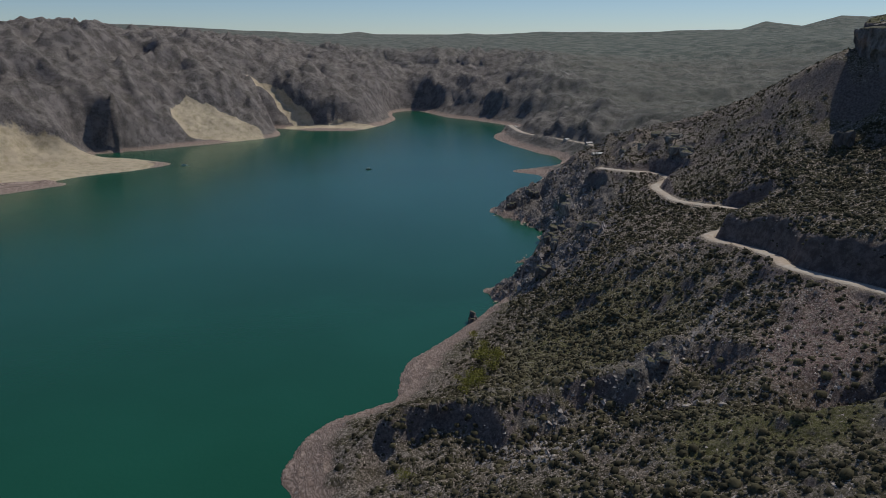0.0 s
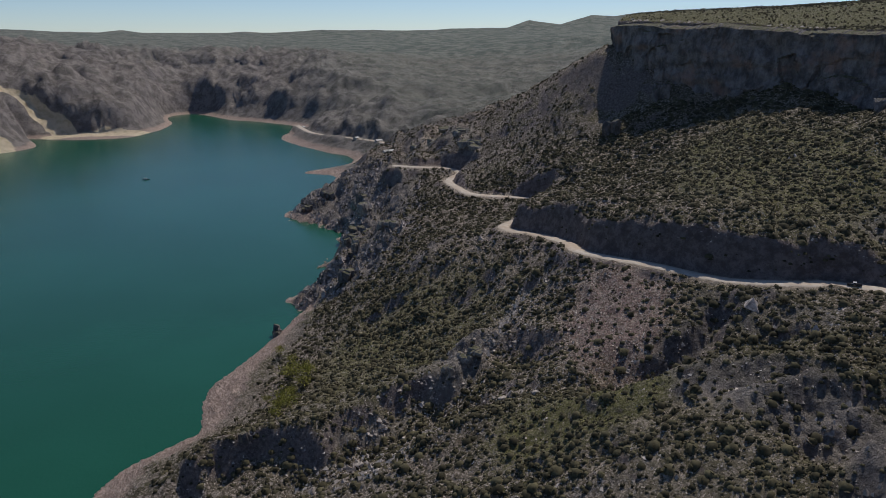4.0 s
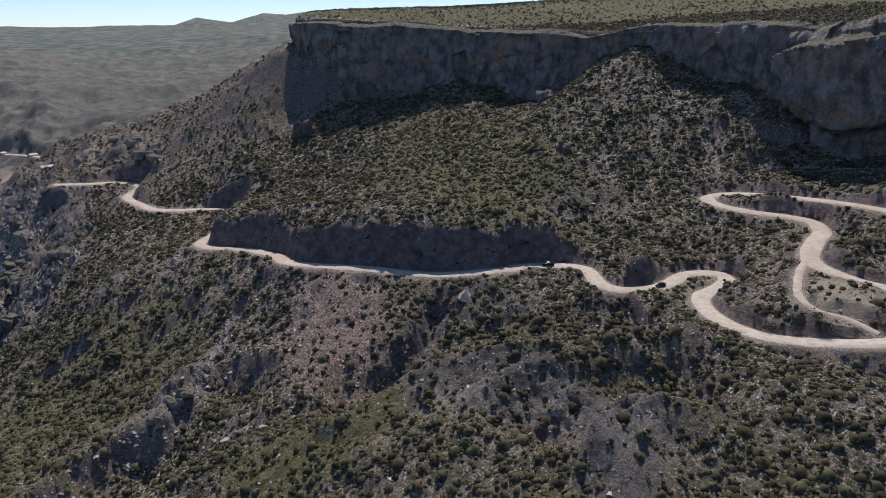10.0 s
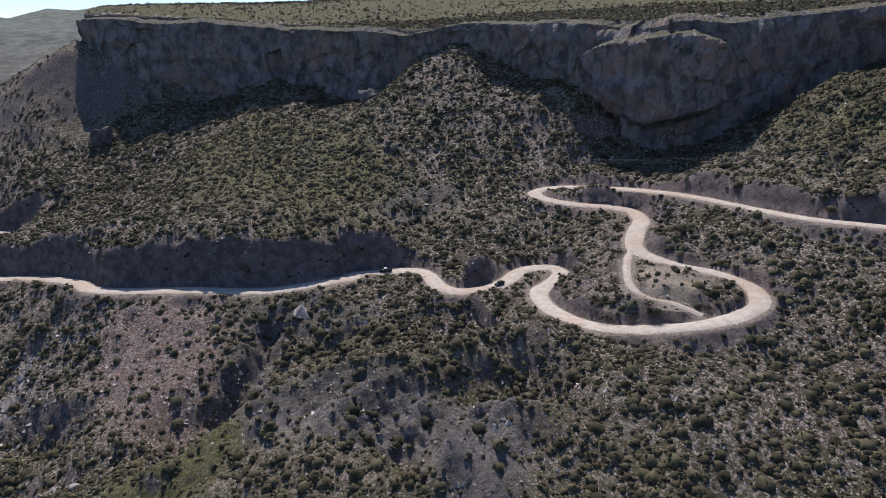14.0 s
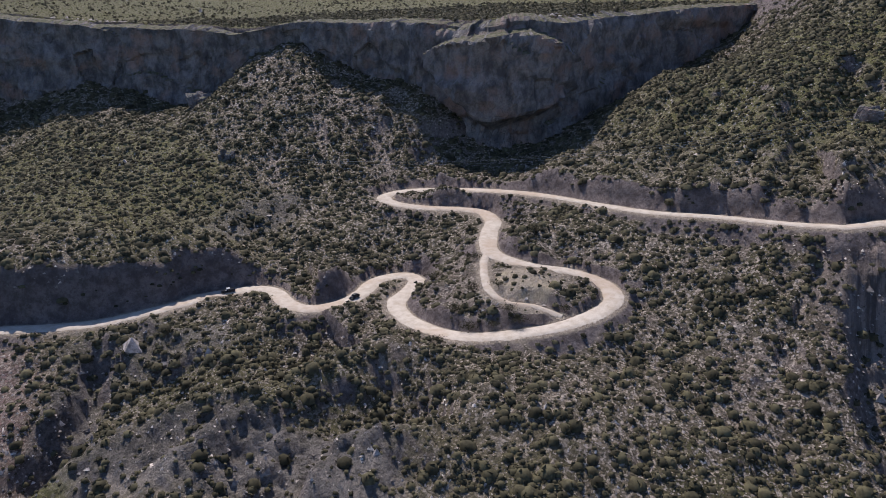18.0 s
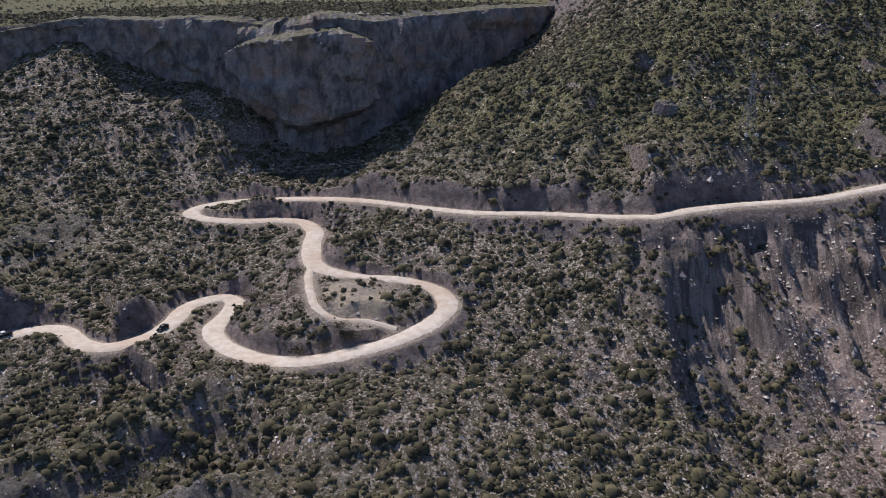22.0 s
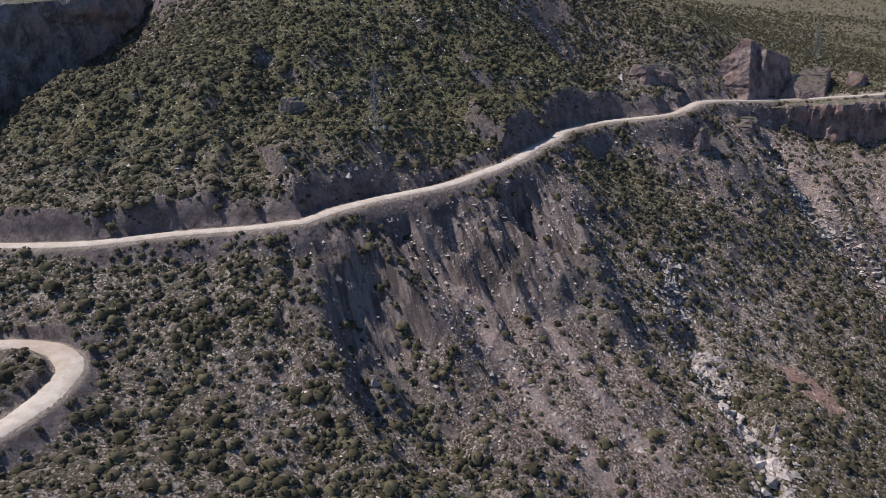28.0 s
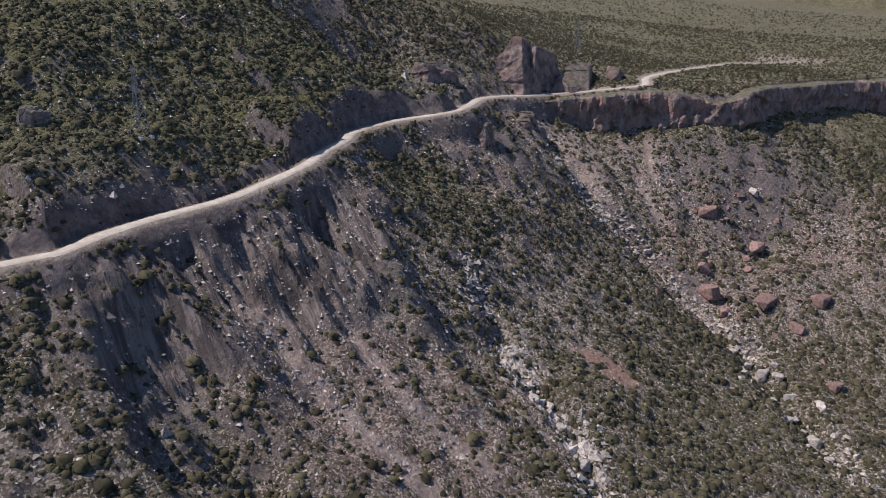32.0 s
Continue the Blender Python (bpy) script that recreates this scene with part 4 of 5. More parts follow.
# ---- scrub and stones ----
def ground_at(q):
    """Height of the ground sheet at places within the finely built part."""
    r, h = np.hypot(*(q - EYE).T), np.degrees(np.arctan2(q[:, 0] - EYE[0], q[:, 1] - EYE[1]))
    h = np.where(h < -42, h + 360, h)
    fi, fj = np.interp(r, RADII, np.arange(len(RADII))), np.interp(h, np.degrees(HEADS), np.arange(len(HEADS)))
    i, j = np.minimum(fi.astype(int), len(RADII) - 2), np.minimum(fj.astype(int), len(HEADS) - 2)
    u, v = fi - i, fj - j
    g = GROUND_Z.reshape(len(RADII), len(HEADS))
    return (g[i, j] * (1 - u) + g[i + 1, j] * u) * (1 - v) + (g[i, j + 1] * (1 - u) + g[i + 1, j + 1] * u) * v


def slope_at(q):
    e = 1.5
    return np.hypot(ground_at(q + [e, 0]) - ground_at(q - [e, 0]), ground_at(q + [0, e]) - ground_at(q - [0, e])) / (2 * e)


def scatter(n, rng, r0, r1, h0=-36.0, h1=170.0):
    """n places spread evenly over a ring sector round the lookout of the flight."""
    r, h = np.sqrt(rng.uniform(r0 * r0, r1 * r1, n)), np.radians(rng.uniform(h0, h1, n))
    return EYE + np.column_stack([r * np.sin(h), r * np.cos(h)])


def spray(rng, twigs, core, n=5, low=False):
    """A rounded bush: a low core with twig sprays standing out of it."""
    v, f = [], []
    if core:
        ring = [(0.85 * math.cos(a + rng.rand() * 0.5), 0.85 * math.sin(a + rng.rand() * 0.5), -0.15) for a in np.arange(n) * 2 * math.pi / n]
        mid = [(0.74 * x + rng.uniform(-.12, .12), 0.74 * y + rng.uniform(-.12, .12), 0.58 + rng.uniform(-.12, .12)) for x, y, z in ring]
        v += ring + mid + [(rng.uniform(-.15, .15), rng.uniform(-.15, .15), 0.88)]
        for i in range(n):
            j = (i + 1) % n
            if low:
                f.append((i, j, 2 * n))
                continue
            f += [(i, j, n + j), (i, n + j, n + i), (n + i, n + j, 2 * n)]
    for _ in range(twigs):
        a, e = rng.uniform(0, 2 * math.pi), rng.uniform(0.0, 1.35)
        d = np.array([math.cos(a) * math.cos(e), math.sin(a) * math.cos(e), math.sin(e) * 0.95])
        w = np.cross(d, rng.normal(size=3))
        w /= np.linalg.norm(w)
        tip, base, b = d * rng.uniform(0.8, 1.25), d * 0.3, len(v)
        v += [tuple(base - w * 0.14), tuple(tip - w * rng.uniform(0.15, 0.34) + d * 0.02), tuple(tip + w * rng.uniform(0.1, 0.38))]
        f.append((b, b + 1, b + 2))
    return np.array(v), np.array(f)


def stone(rng, faces=8):
    """A broken stone with uneven faces; those of the underside left out where it is bedded."""
    v = np.array([(1, 0, 0), (-1, 0, 0), (0, 1, 0), (0, -1, 0), (0, 0, 1), (0, 0, -1)], float) * rng.uniform(0.55, 1.1, (6, 1)) + rng.uniform(-0.3, 0.3, (6, 3))
    f = np.array([(0, 2, 4), (2, 1, 4), (1, 3, 4), (3, 0, 4), (2, 0, 5), (1, 2, 5), (3, 1, 5), (0, 3, 5)][:faces])
    v[:4, 2] -= 0.5 * (faces == 4)
    return v, f


def strew(name, kinds, q, size, tall, rng, material, label, category, sink=0.1, smooth=False):
    """Many small pieces of a few kinds set on the ground, as one stuff object."""
    z = ground_at(q)
    cos, fcs, base = [], [], 0
    pick = rng.randint(0, len(kinds), len(q))
    for k, (v, f) in enumerate(kinds):
        m = pick == k
        n = m.sum()
        if not n:
            continue
        a = rng.uniform(0, 2 * math.pi, n)
        c, s = np.cos(a)[:, None], np.sin(a)[:, None]
        x = (v[None, :, 0] * c - v[None, :, 1] * s) * size[m, None] + q[m, :1]
        y = (v[None, :, 0] * s + v[None, :, 1] * c) * size[m, None] + q[m, 1:2]
        h = v[None, :, 2] * tall[m, None] + (z[m] - sink * size[m])[:, None]
        cos.append(np.stack([x, y, h], -1).reshape(-1, 3))
        fcs.append((f[None] + (base + np.arange(n) * len(v))[:, None, None]).reshape(-1, 3))
        base += n * len(v)
    ob = mesh_from(name, np.concatenate(cos), np.concatenate(fcs), material, smooth)
    return tagged(ob, label, category, kind="stuff")


def clear_of(q, road_gap):
    d = np.minimum(nearest(q, ROAD_LINE[::2], 30)[0], nearest(q, TRACK_LINE, 30)[0] + 2.5)
    return (d > road_gap) & (ground_at(q) > 3.0)


RNG = np.random.RandomState(7)
BUSHES = [spray(RNG, 5, True, 5) for _ in range(14)]
SMALL_BUSHES = [spray(RNG, 3, True, 5, True) for _ in range(8)]
STONES = [stone(RNG) for _ in range(10)]
PEBBLES = [stone(RNG, 4) for _ in range(10)]

q = scatter(165000, RNG, 125, 520, -30, 166)
# scrub thickened round (395, -50), putting the hillside's grazing-light dimness into its cover
dens = 0.68 + 0.26 * fbm(q[:, 0], q[:, 1], 45, 3, 2) + 0.5 * blob(q, 395, -50, 95, 150) + 0.12 * blob(q, 150, 180, 70, 140, -8)
a, steep = rills(q, 9.0, 20.0, 1)
dens *= 1 + 0.55 * steep * a
dens *= (1 - 0.75 * scree_at(q)) * (1 - 0.6 * CRAGGY(q)) * (1 - 0.3 * scar_at(q)) * (1 - 0.7 * crest_at(q))
dens *= (1 - 0.75 * blob(q, 247, 106, 18, 13)) * (1 - 0.5 * blob(q, 112, 208, 36, 20, -20))
dens *= 1 - 0.8 * sstep(slope_at(q), 0.85, 1.3)
dens *= sstep(ground_at(q), 8, 20)
q = q[(RNG.rand(len(q)) < dens) & clear_of(q, 5.5)]
size = RNG.lognormal(-0.06, 0.50, len(q)).clip(0.4, 3.0)
strew("scrub_bushes", BUSHES, q, size, size * RNG.uniform(0.55, 0.85, len(q)), RNG, M_SHRUB, "dusty olive-green desert scrub over the stony slopes", "shrub", 0.1, True)

q = np.vstack([scatter(52000, RNG, 380, 1050, 24, 160), scatter(42000, RNG, 400, 1150, -4, 24), scatter(46000, RNG, 430, 850, 118, 160)])
dens = (0.5 + 0.5 * fbm(q[:, 0], q[:, 1], 80, 3, 2)) * (1 - sstep(slope_at(q), 0.9, 1.4)) * sstep(ground_at(q), 8, 20) * sstep(np.hypot(*(q - EYE).T), 380, 520)
q = q[(RNG.rand(len(q)) < dens * np.where(q[:, 1] > 500, 1.5, 1.0) * (1 - 0.6 * CRAGGY(q))) & clear_of(q, 5.5)]
size = RNG.lognormal(0.2, 0.35, len(q)).clip(0.6, 2.4)
strew("far_scrub", SMALL_BUSHES, q, size, size * 0.8, RNG, M_SHRUB, "sparse grey-green scrub on the mesa and far slopes", "shrub")

q = scatter(235000, RNG, 120, 460)
a, steep = rills(q, 9.0, 20.0, 1)
dens = 0.25 + 0.35 * sstep(fbm(q[:, 0], q[:, 1], 30, 3, 6), 0.0, 0.5) + 0.5 * SCREE(q) - 0.35 * a * steep
d = nearest(q, ROAD_LINE[::2], 30)[0]
q = q[(RNG.rand(len(q)) < 1.15 * dens) & (d > 8.5) & (ground_at(q) > 0.4)]
size = RNG.lognormal(-0.72, 0.5, len(q)).clip(0.15, 1.4)
strew("scattered_stones", PEBBLES, q, size, size * RNG.uniform(0.3, 0.7, len(q)), RNG, M_RUBBLE, "pale broken stones scattered on the slopes", "stones", 0.2)

# stones washed together in the gullies
rows = [np.column_stack([(l := spline(g, 1.0))[RNG.randint(0, len(l), n)]]) + RNG.normal(size=(n, 2)) * w for g, n, w in ((GULLIES[1][0], 6000, 6.5), (GULLIES[2][0], 4200, 4.5), (GULLIES[4][0], 1500, 3.0), (CREST, 320, 2.0), ([(70, 255), (60, 250), (45, 246), (28, 240)], 350, 5.0))] + [np.column_stack([(l := spline(g, 1.0))[RNG.randint(0, len(l), 220)]]) + RNG.normal(size=(220, 2)) * 1.6 for g in CHUTES]
q = np.vstack(rows)
q = q[(RNG.rand(len(q)) < sstep(fbm(q[:, 0], q[:, 1], 16, 3, 3), -0.35, 0.35)) & clear_of(q, 6.0)]
size = RNG.lognormal(-0.05, 0.5, len(q)).clip(0.3, 3.0) * np.where(nearest(q, np.vstack([spline(g, 2.0) for g in CHUTES]), 6)[0] < 6, 0.6, 1.0)
strew("gully_stones", STONES, q, size, size * RNG.uniform(0.5, 0.9, len(q)), RNG, M_STONE, "pale jumbled stones along the dry gullies", "stones", 0.2)

# weathered slabs along the mesa's rim, lit from above
i = RNG.randint(0, len(RIM_LINE), 1100)
q = RIM_LINE[i, :2] + RNG.normal(size=(1100, 2)) * 1.5
d = np.gradient(RIM_LINE[:, :2], axis=0)[i]
q = q + np.column_stack([-d[:, 1], d[:, 0]]) / np.linalg.norm(d, axis=1)[:, None] * RNG.uniform(7, 15, (1100, 1))
q = q[RNG.rand(len(q)) < sstep(fbm(q[:, 0], q[:, 1], 30, 3, 1), -0.1, 0.4)]
size = RNG.lognormal(0.4, 0.45, len(q)).clip(0.6, 4.0)
strew("rim_slabs", STONES, q, size, size * 0.35, RNG, M_STONE, "pale flat stone slabs along the mesa's rim", "stones", 0.1)

# broken blocks where the bedrock comes through
q = np.vstack([scatter(26000, RNG, 120, 900, -10, 150), scatter(36000, RNG, 440, 880, -2, 14)])
d = nearest(q, ROAD_LINE[::2], 30)[0]
q = q[(RNG.rand(len(q)) < CRAGGY(q) * sstep(fbm(q[:, 0], q[:, 1], 20, 3, 1), -0.3, 0.4) * (1 - scar_at(q)) + 0.004) & (d > 9) & (ground_at(q) > 1.0)]
size = RNG.lognormal(0.45, 0.5, len(q)).clip(0.7, 5.0)
strew("bedrock_blocks", STONES, q, size, size * RNG.uniform(0.6, 1.2, len(q)), RNG, M_BEDROCK, "angular dark bedrock blocks on the crags", "rocks", 0.35)

q = np.array([252.0, -308.0]) + RNG.normal(size=(1500, 2)) * (34, 30)
q = q[RNG.rand(len(q)) < sstep(fbm(q[:, 0], q[:, 1], 22, 3, 5), -0.3, 0.4)]
size = RNG.lognormal(0.1, 0.55, len(q)).clip(0.5, 4.0)
strew("fallen_stones", STONES, q, size, size * RNG.uniform(0.6, 1.0, len(q)), RNG, M_STONE_RED, "reddish stones fallen from the lookout's cliff", "stones", 0.25)

# ---- boulders and crags ----
def part(name, bm, material, parent=None, label="", smooth=False):
    """Links a bmesh as one mesh object, under a thing or a part."""
    me = bpy.data.meshes.new(name)
    bm.to_mesh(me)
    bm.free()
    for p in me.polygons:
        p.use_smooth = smooth
    me.materials.append(material)
    ob = new(name, me)
    ob.parent = parent
    return tagged(ob, label)


def put_at(x, y, sink=0.0, turn=0.0):
    return pose(x, y, float(ground_at(np.array([[x, y]]))[0]) - sink, 0, 0, turn)


def hull(rng, size, points=16):
    """An angular block of broken rock, its base at z = 0."""
    bm = bmesh.new()
    for _ in range(points):
        d = Vector([math.copysign(abs(c)**0.5, c) for c in Vector(rng.normal(size=3)).normalized()]) * rng.uniform(0.75, 1.0)
        bm.verts.new((d.x * size[0], d.y * size[1], (d.z * 0.62 + 0.38) * size[2]))
    made = bmesh.ops.convex_hull(bm, input=bm.verts)
    bmesh.ops.delete(bm, geom=[v for v in made["geom_interior"] if isinstance(v, bmesh.types.BMVert)], context="VERTS")
    bmesh.ops.bevel(bm, geom=bm.edges[:], offset=0.05 * min(size), segments=1, affect="EDGES")
    return bm


def boulder(rng, material):
    return part("boulder", hull(rng, (1.0, rng.uniform(0.7, 0.95), rng.uniform(0.9, 1.2)), 18), material)


def crag(rng, wide, tall, lumps, material):
    """A rock outcrop of several jointed blocks."""
    top = new("rock_outcrop")
    for i in range(lumps + 2):
        k = rng.uniform(0.6, 1.0)
        ob = part("block", hull(rng, (wide * 0.34 * k, wide * 0.28 * k, tall * rng.uniform(0.45, 1.0)), 20), material, top)
        ob.matrix_basis = pose(rng.uniform(-0.42, 0.42) * wide, rng.uniform(-0.3, 0.3) * wide, -tall * 0.1, rng.uniform(-10, 10), rng.uniform(-10, 10), rng.uniform(0, 360))
    return top


RNG = np.random.RandomState(21)
M_CRAG = rock_material("outcrop_rock", (0.085, 0.078, 0.075), (0.21, 0.19, 0.175), (0.19, 0.145, 0.125), 3.0)
M_CRAG_PALE = rock_material("pale_outcrop_rock", (0.17, 0.155, 0.14), (0.38, 0.35, 0.31), (0.30, 0.25, 0.21), 3.0)
BOULDERS_AT = {  # size in metres and places
    "red": [(12.0, 284, -323), (12.0, 260, -335), (16.0, 231, -293), (13.0, 254, -279), (10.0, 264, -289), (13.0, 212, -315), (9.0, 212, -290), (8.0, 242, -276), (8.0, 181, -263), (6.0, 272, -300), (6.0, 250, -310), (5.0, 240, -300)],
    "pale": [(9.6, 209, -251), (6.1, 202, -252), (5.2, 192, -243), (7.0, 172, -222), (5.2, 228, -260), (7.9, 274, -355), (4.4, 217, -254), (3.9, 196, -237), (4.5, 184, -231), (4.2, 178, -226), (5.2, 164, -217), (3.9, 159, -213),
             (4.4, 224, -117), (3.5, 218, -114), (4.9, 202, -108), (6.0, 196, -106), (4.2, 190, -102), (5.2, 184, -100), (3.5, 232, -120), (3.9, 246, -124), (5.6, 178, -97),
             (3.5, 104, 238), (4.2, 96, 252), (3.5, 88, 262), (4.5, 76, 266), (3.9, 60, 268), (3.1, 118, 228), (3.9, 40, 264), (3.1, 132, 222)],
    "grey": [(3.5, 172, 195), (2.5, 305, -168), (3.0, 293, 267), (2.4, 297, 272), (3.0, 355, 327), (3.5, 346, 316), (2.6, 330, 300), (2.2, 300, 250), (2.0, 310, 245), (2.4, 282, -150), (2.2, 300, -205), (2.8, 330, -190), (2.0, 268, -110), (2.2, 296, -130), (2.4, 255, -90), (1.8, 147, 157), (2.0, 180, 150), (1.8, 205, 60), (2.2, 222, 28)],
}
for kind, rows, n, wide in (("pale", GULLIES[1][0][2:], 34, 9.0), ("red", [(300, -318), (276, -310), (250, -300), (226, -290), (206, -286)], 26, 16.0), ("grey", [(352, -232), (336, -214), (318, -206), (300, -190)], 26, 13.0), ("pale", GULLIES[2][0][1:], 16, 4.0)):
    line = spline(rows, 1.0)
    for _ in range(n):
        x, y = line[RNG.randint(len(line))] + RNG.normal(size=2) * wide
        if np.hypot(ROAD_LINE[:, 0] - x, ROAD_LINE[:, 1] - y).min() < 12:
            continue
        BOULDERS_AT[kind].append((float(RNG.lognormal(1.05, 0.35)), float(x), float(y)))
KINDS = {"red": (M_STONE_RED, "large reddish fallen boulder in the stony gully"), "pale": (M_STONE, "pale grey boulder lying in a dry gully"), "grey": (M_CRAG, "weathered grey-brown boulder among the scrub")}
for kind, rows in BOULDERS_AT.items():
    first = [boulder(RNG, KINDS[kind][0]) for _ in range(3)]
    for i, (wide, x, y) in enumerate(rows):
        ob = first[i] if i < 3 else first[i % 3].copy()
        if i >= 3:
            scene.collection.objects.link(ob)
        ob.matrix_basis = put_at(x, y, 0.12 * wide, RNG.uniform(0, 360))
        ob.scale = (wide / 2,) * 3
        tagged(ob, KINDS[kind][1], "boulder", kind + " boulders")

CRAGS = [
    (62, 538, 9, 6, 3, M_CRAG, "dark rock on the spit in the lake"),
    (80, 552, 10, 8, 3, M_CRAG, "dark rock on the spit in the lake"),
    (88, 546, 15, 13, 5, M_CRAG, "dark rock at the root of the spit"),
    (74, 486, 14, 12, 5, M_CRAG, "dark shore crag above the water"),
    (98, 289, 7, 4, 5, M_CRAG_PALE, "whitish broken rock on the spur's crest"),
    (92, 287, 8, 4.5, 5, M_CRAG_PALE, "whitish broken rock on the spur's crest"),
    (85, 284, 7, 4, 4, M_CRAG_PALE, "whitish broken rock on the spur's crest"),
    (205, 604, 20, 9, 5, M_CRAG_PALE, "pale rock face beside the far road"),
    (211, 650, 22, 10, 5, M_CRAG_PALE, "pale rock face beside the far road"),
    (214, 700, 24, 9, 5, M_CRAG_PALE, "pale rock face beside the far road"),
    (214, 750, 22, 9, 5, M_CRAG_PALE, "pale rock face beside the far road"),
    (212, 820, 20, 8, 5, M_CRAG_PALE, "pale rock face beside the far road"),
    (104, 505, 14, 9, 5, M_CRAG_PALE, "grey rock crag above the shore"),
    (96, 560, 18, 13, 6, M_CRAG, "dark rock crag above the shore"),
    (108, 600, 16, 12, 6, M_CRAG_PALE, "grey rock crag above the shore"),
    (112, 640, 18, 13, 6, M_CRAG, "dark rock crag above the shore"),
    (118, 690, 18, 11, 6, M_CRAG_PALE, "grey rock crag above the shore"),
    (88, 530, 13, 9, 5, M_CRAG_PALE, "grey rock crag above the shore"),
    (78, 800, 14, 8, 5, M_CRAG, "dark rock crag on the headland"),
    (104, 808, 16, 9, 5, M_CRAG, "dark rock crag on the headland"),
    (21, 464, 9, 9, 3, M_CRAG, "dark rock stack standing at the water's edge"),
    (-3, 290, 6, 5, 3, M_CRAG, "small dark rock knob at the spur's end"),
    (267, 478, 12, 17, 4, M_CRAG, "dark rock pillar on the mesa's slope"),
    (310, 480, 16, 15, 4, M_CLIFF, "fallen block of the mesa's cliff"),
    (356, 330, 12, 11, 4, M_CLIFF, "fallen block of the mesa's cliff"),
    (306, 276, 8, 7, 4, M_CRAG, "stacked weathered rocks on the slope"),
    (355, 2, 12, 9, 4, M_CLIFF, "dark shaded rock outcrop on the hillside"),
    (305, -168, 8, 7, 3, M_CRAG, "dark rock on the scrubby spur"),
]
for x, y, wide, tall, lumps, material, label in CRAGS:
    ob = crag(RNG, wide, tall, lumps, material)
    ob.matrix_basis = put_at(x, y, tall * 0.12, RNG.uniform(0, 360))
    tagged(ob, label, "rock", "rock outcrops")


def rock_mass(x, y, z, planes, material, label):
    """A jointed mass of rock round a place, bounded by slanting planes (normal and distance), with broken ledges."""
    n, rows = 110, 64
    a, e = np.meshgrid(np.arange(n) * 2 * math.pi / n, np.linspace(-0.5, 1.0, rows + 1) * math.pi / 2)
    way = np.stack([np.cos(a) * np.cos(e), np.sin(a) * np.cos(e), np.sin(e)], -1).reshape(-1, 3)
    r = np.full(len(way), 60.0)
    for nx, ny, nz, d in planes:
        k = np.array((nx, ny, nz)) / math.sqrt(nx * nx + ny * ny + nz * nz)
        c = way @ k
        r = np.where(c > 1e-3, np.minimum(r, d / np.maximum(c, 1e-3)), r)
    p = way * r[:, None]
    u, h = p[:, 0] * 0.7 - p[:, 1] * 0.7 + 200, p[:, 2] + 0.15 * p[:, 0]
    cell = GRIDS[2][np.floor(u / 6 + vnoise(u / 9, h / 14, 1)).astype(int) & 255, np.floor(h / 9 + vnoise(u / 8, h / 15, 3)).astype(int) & 255]
    r = r + 1.2 * (cell - 0.5) + 2.2 * fbm(p[:, 0] + 0.7 * p[:, 2] + x, p[:, 1] - 0.5 * p[:, 2], 12, 5, 4, True) + 0.8 * (vnoise(h / 3.0, u / 12, 6) - 0.5)
    ob = mesh_from("rock_peak", way * r[:, None], quads(rows + 1, n, True), material)
    ob.matrix_basis = pose(x, y, z)
    return tagged(ob, label, "rock", "rock outcrops")


def squared(wide, deep, tall, turn, rng):
    """Planes of a rough block, its west side upright."""
    out = [(0, 0, 1, tall), (0, 0, -1, tall)]
    for k, d in ((0, deep / 2), (90, wide / 2), (180, deep / 2), (270, wide / 2), (135, 0.3 * (wide + deep)), (225, 0.3 * (wide + deep)), (45, 0.3 * (wide + deep))):
        g = radians(turn + k + rng.uniform(-12, 12))
        out.append((math.cos(g), math.sin(g), rng.uniform(0.12, 0.5), d))
    for _ in range(3):
        g = rng.uniform(0, 6.28)
        out.append((math.cos(g), math.sin(g), 1.6, tall * rng.uniform(0.85, 1.0)))
    return out


rock_mass(410, -294, 149, [(-0.90, -0.30, 0.30, 13), (-0.42, 0.75, 0.45, 20), (0.8, 0.2, 0.5, 18), (0.1, -0.9, 0.25, 25), (0.3, 0.9, 0.3, 27), (-0.1, -0.35, 0.9, 29), (-0.6, -0.75, 0.2, 24), (-0.12, 0.1, 1, 33)], M_CLIFF_2, "tall reddish rock pinnacle above the road")
rock_mass(410, -305, 148, [(-0.95, -0.1, 0.18, 15), (0, -0.95, 0.15, 16), (0, -0.2, 0.97, 27), (0, 0.9, 0.3, 16), (0.9, 0, 0.3, 15), (-0.7, -0.7, 0.2, 19)], M_CLIFF_2, "blunt shaded rock shoulder beside the pinnacle")
for x, y, wide, deep, tall, turn, label in (
    (396, -340, 56, 12, 10, 24, "low reddish rock face above the road"),
    (384, -360, 16, 10, 7, 30, "low reddish rock face above the road"),
    (400, -214, 26, 16, 10, 5, "broken brown rock above the road cut"),
    (371, -258, 15, 10, 4, 10, "brown rock rib below the road"),
    (350, -207, 12, 6, 8, 25, "leaning brown rock fin on the scree"),
):
    rock_mass(x, y, float(ground_at(np.array([[x, y]]))[0]) - 1.0, squared(wide, deep, tall, turn, RNG), M_CLIFF_2, label)

# ---- trees ----
def cone(bm, a, b, ra, rb, sides=7):
    """A tapered limb from a to b."""
    a, b = Vector(a), Vector(b)
    d = (b - a).normalized()
    u = d.orthogonal().normalized()
    w = d.cross(u)
    rings = [[bm.verts.new(p + (u * math.cos(2 * math.pi * i / sides) + w * math.sin(2 * math.pi * i / sides)) * r) for i in range(sides)] for p, r in ((a, ra), (b, rb))]
    for i in range(sides):
        bm.faces.new((rings[0][i], rings[0][(i + 1) % sides], rings[1][(i + 1) % sides], rings[1][i]))
    bm.faces.new(rings[0][::-1])
    bm.faces.new(rings[1])


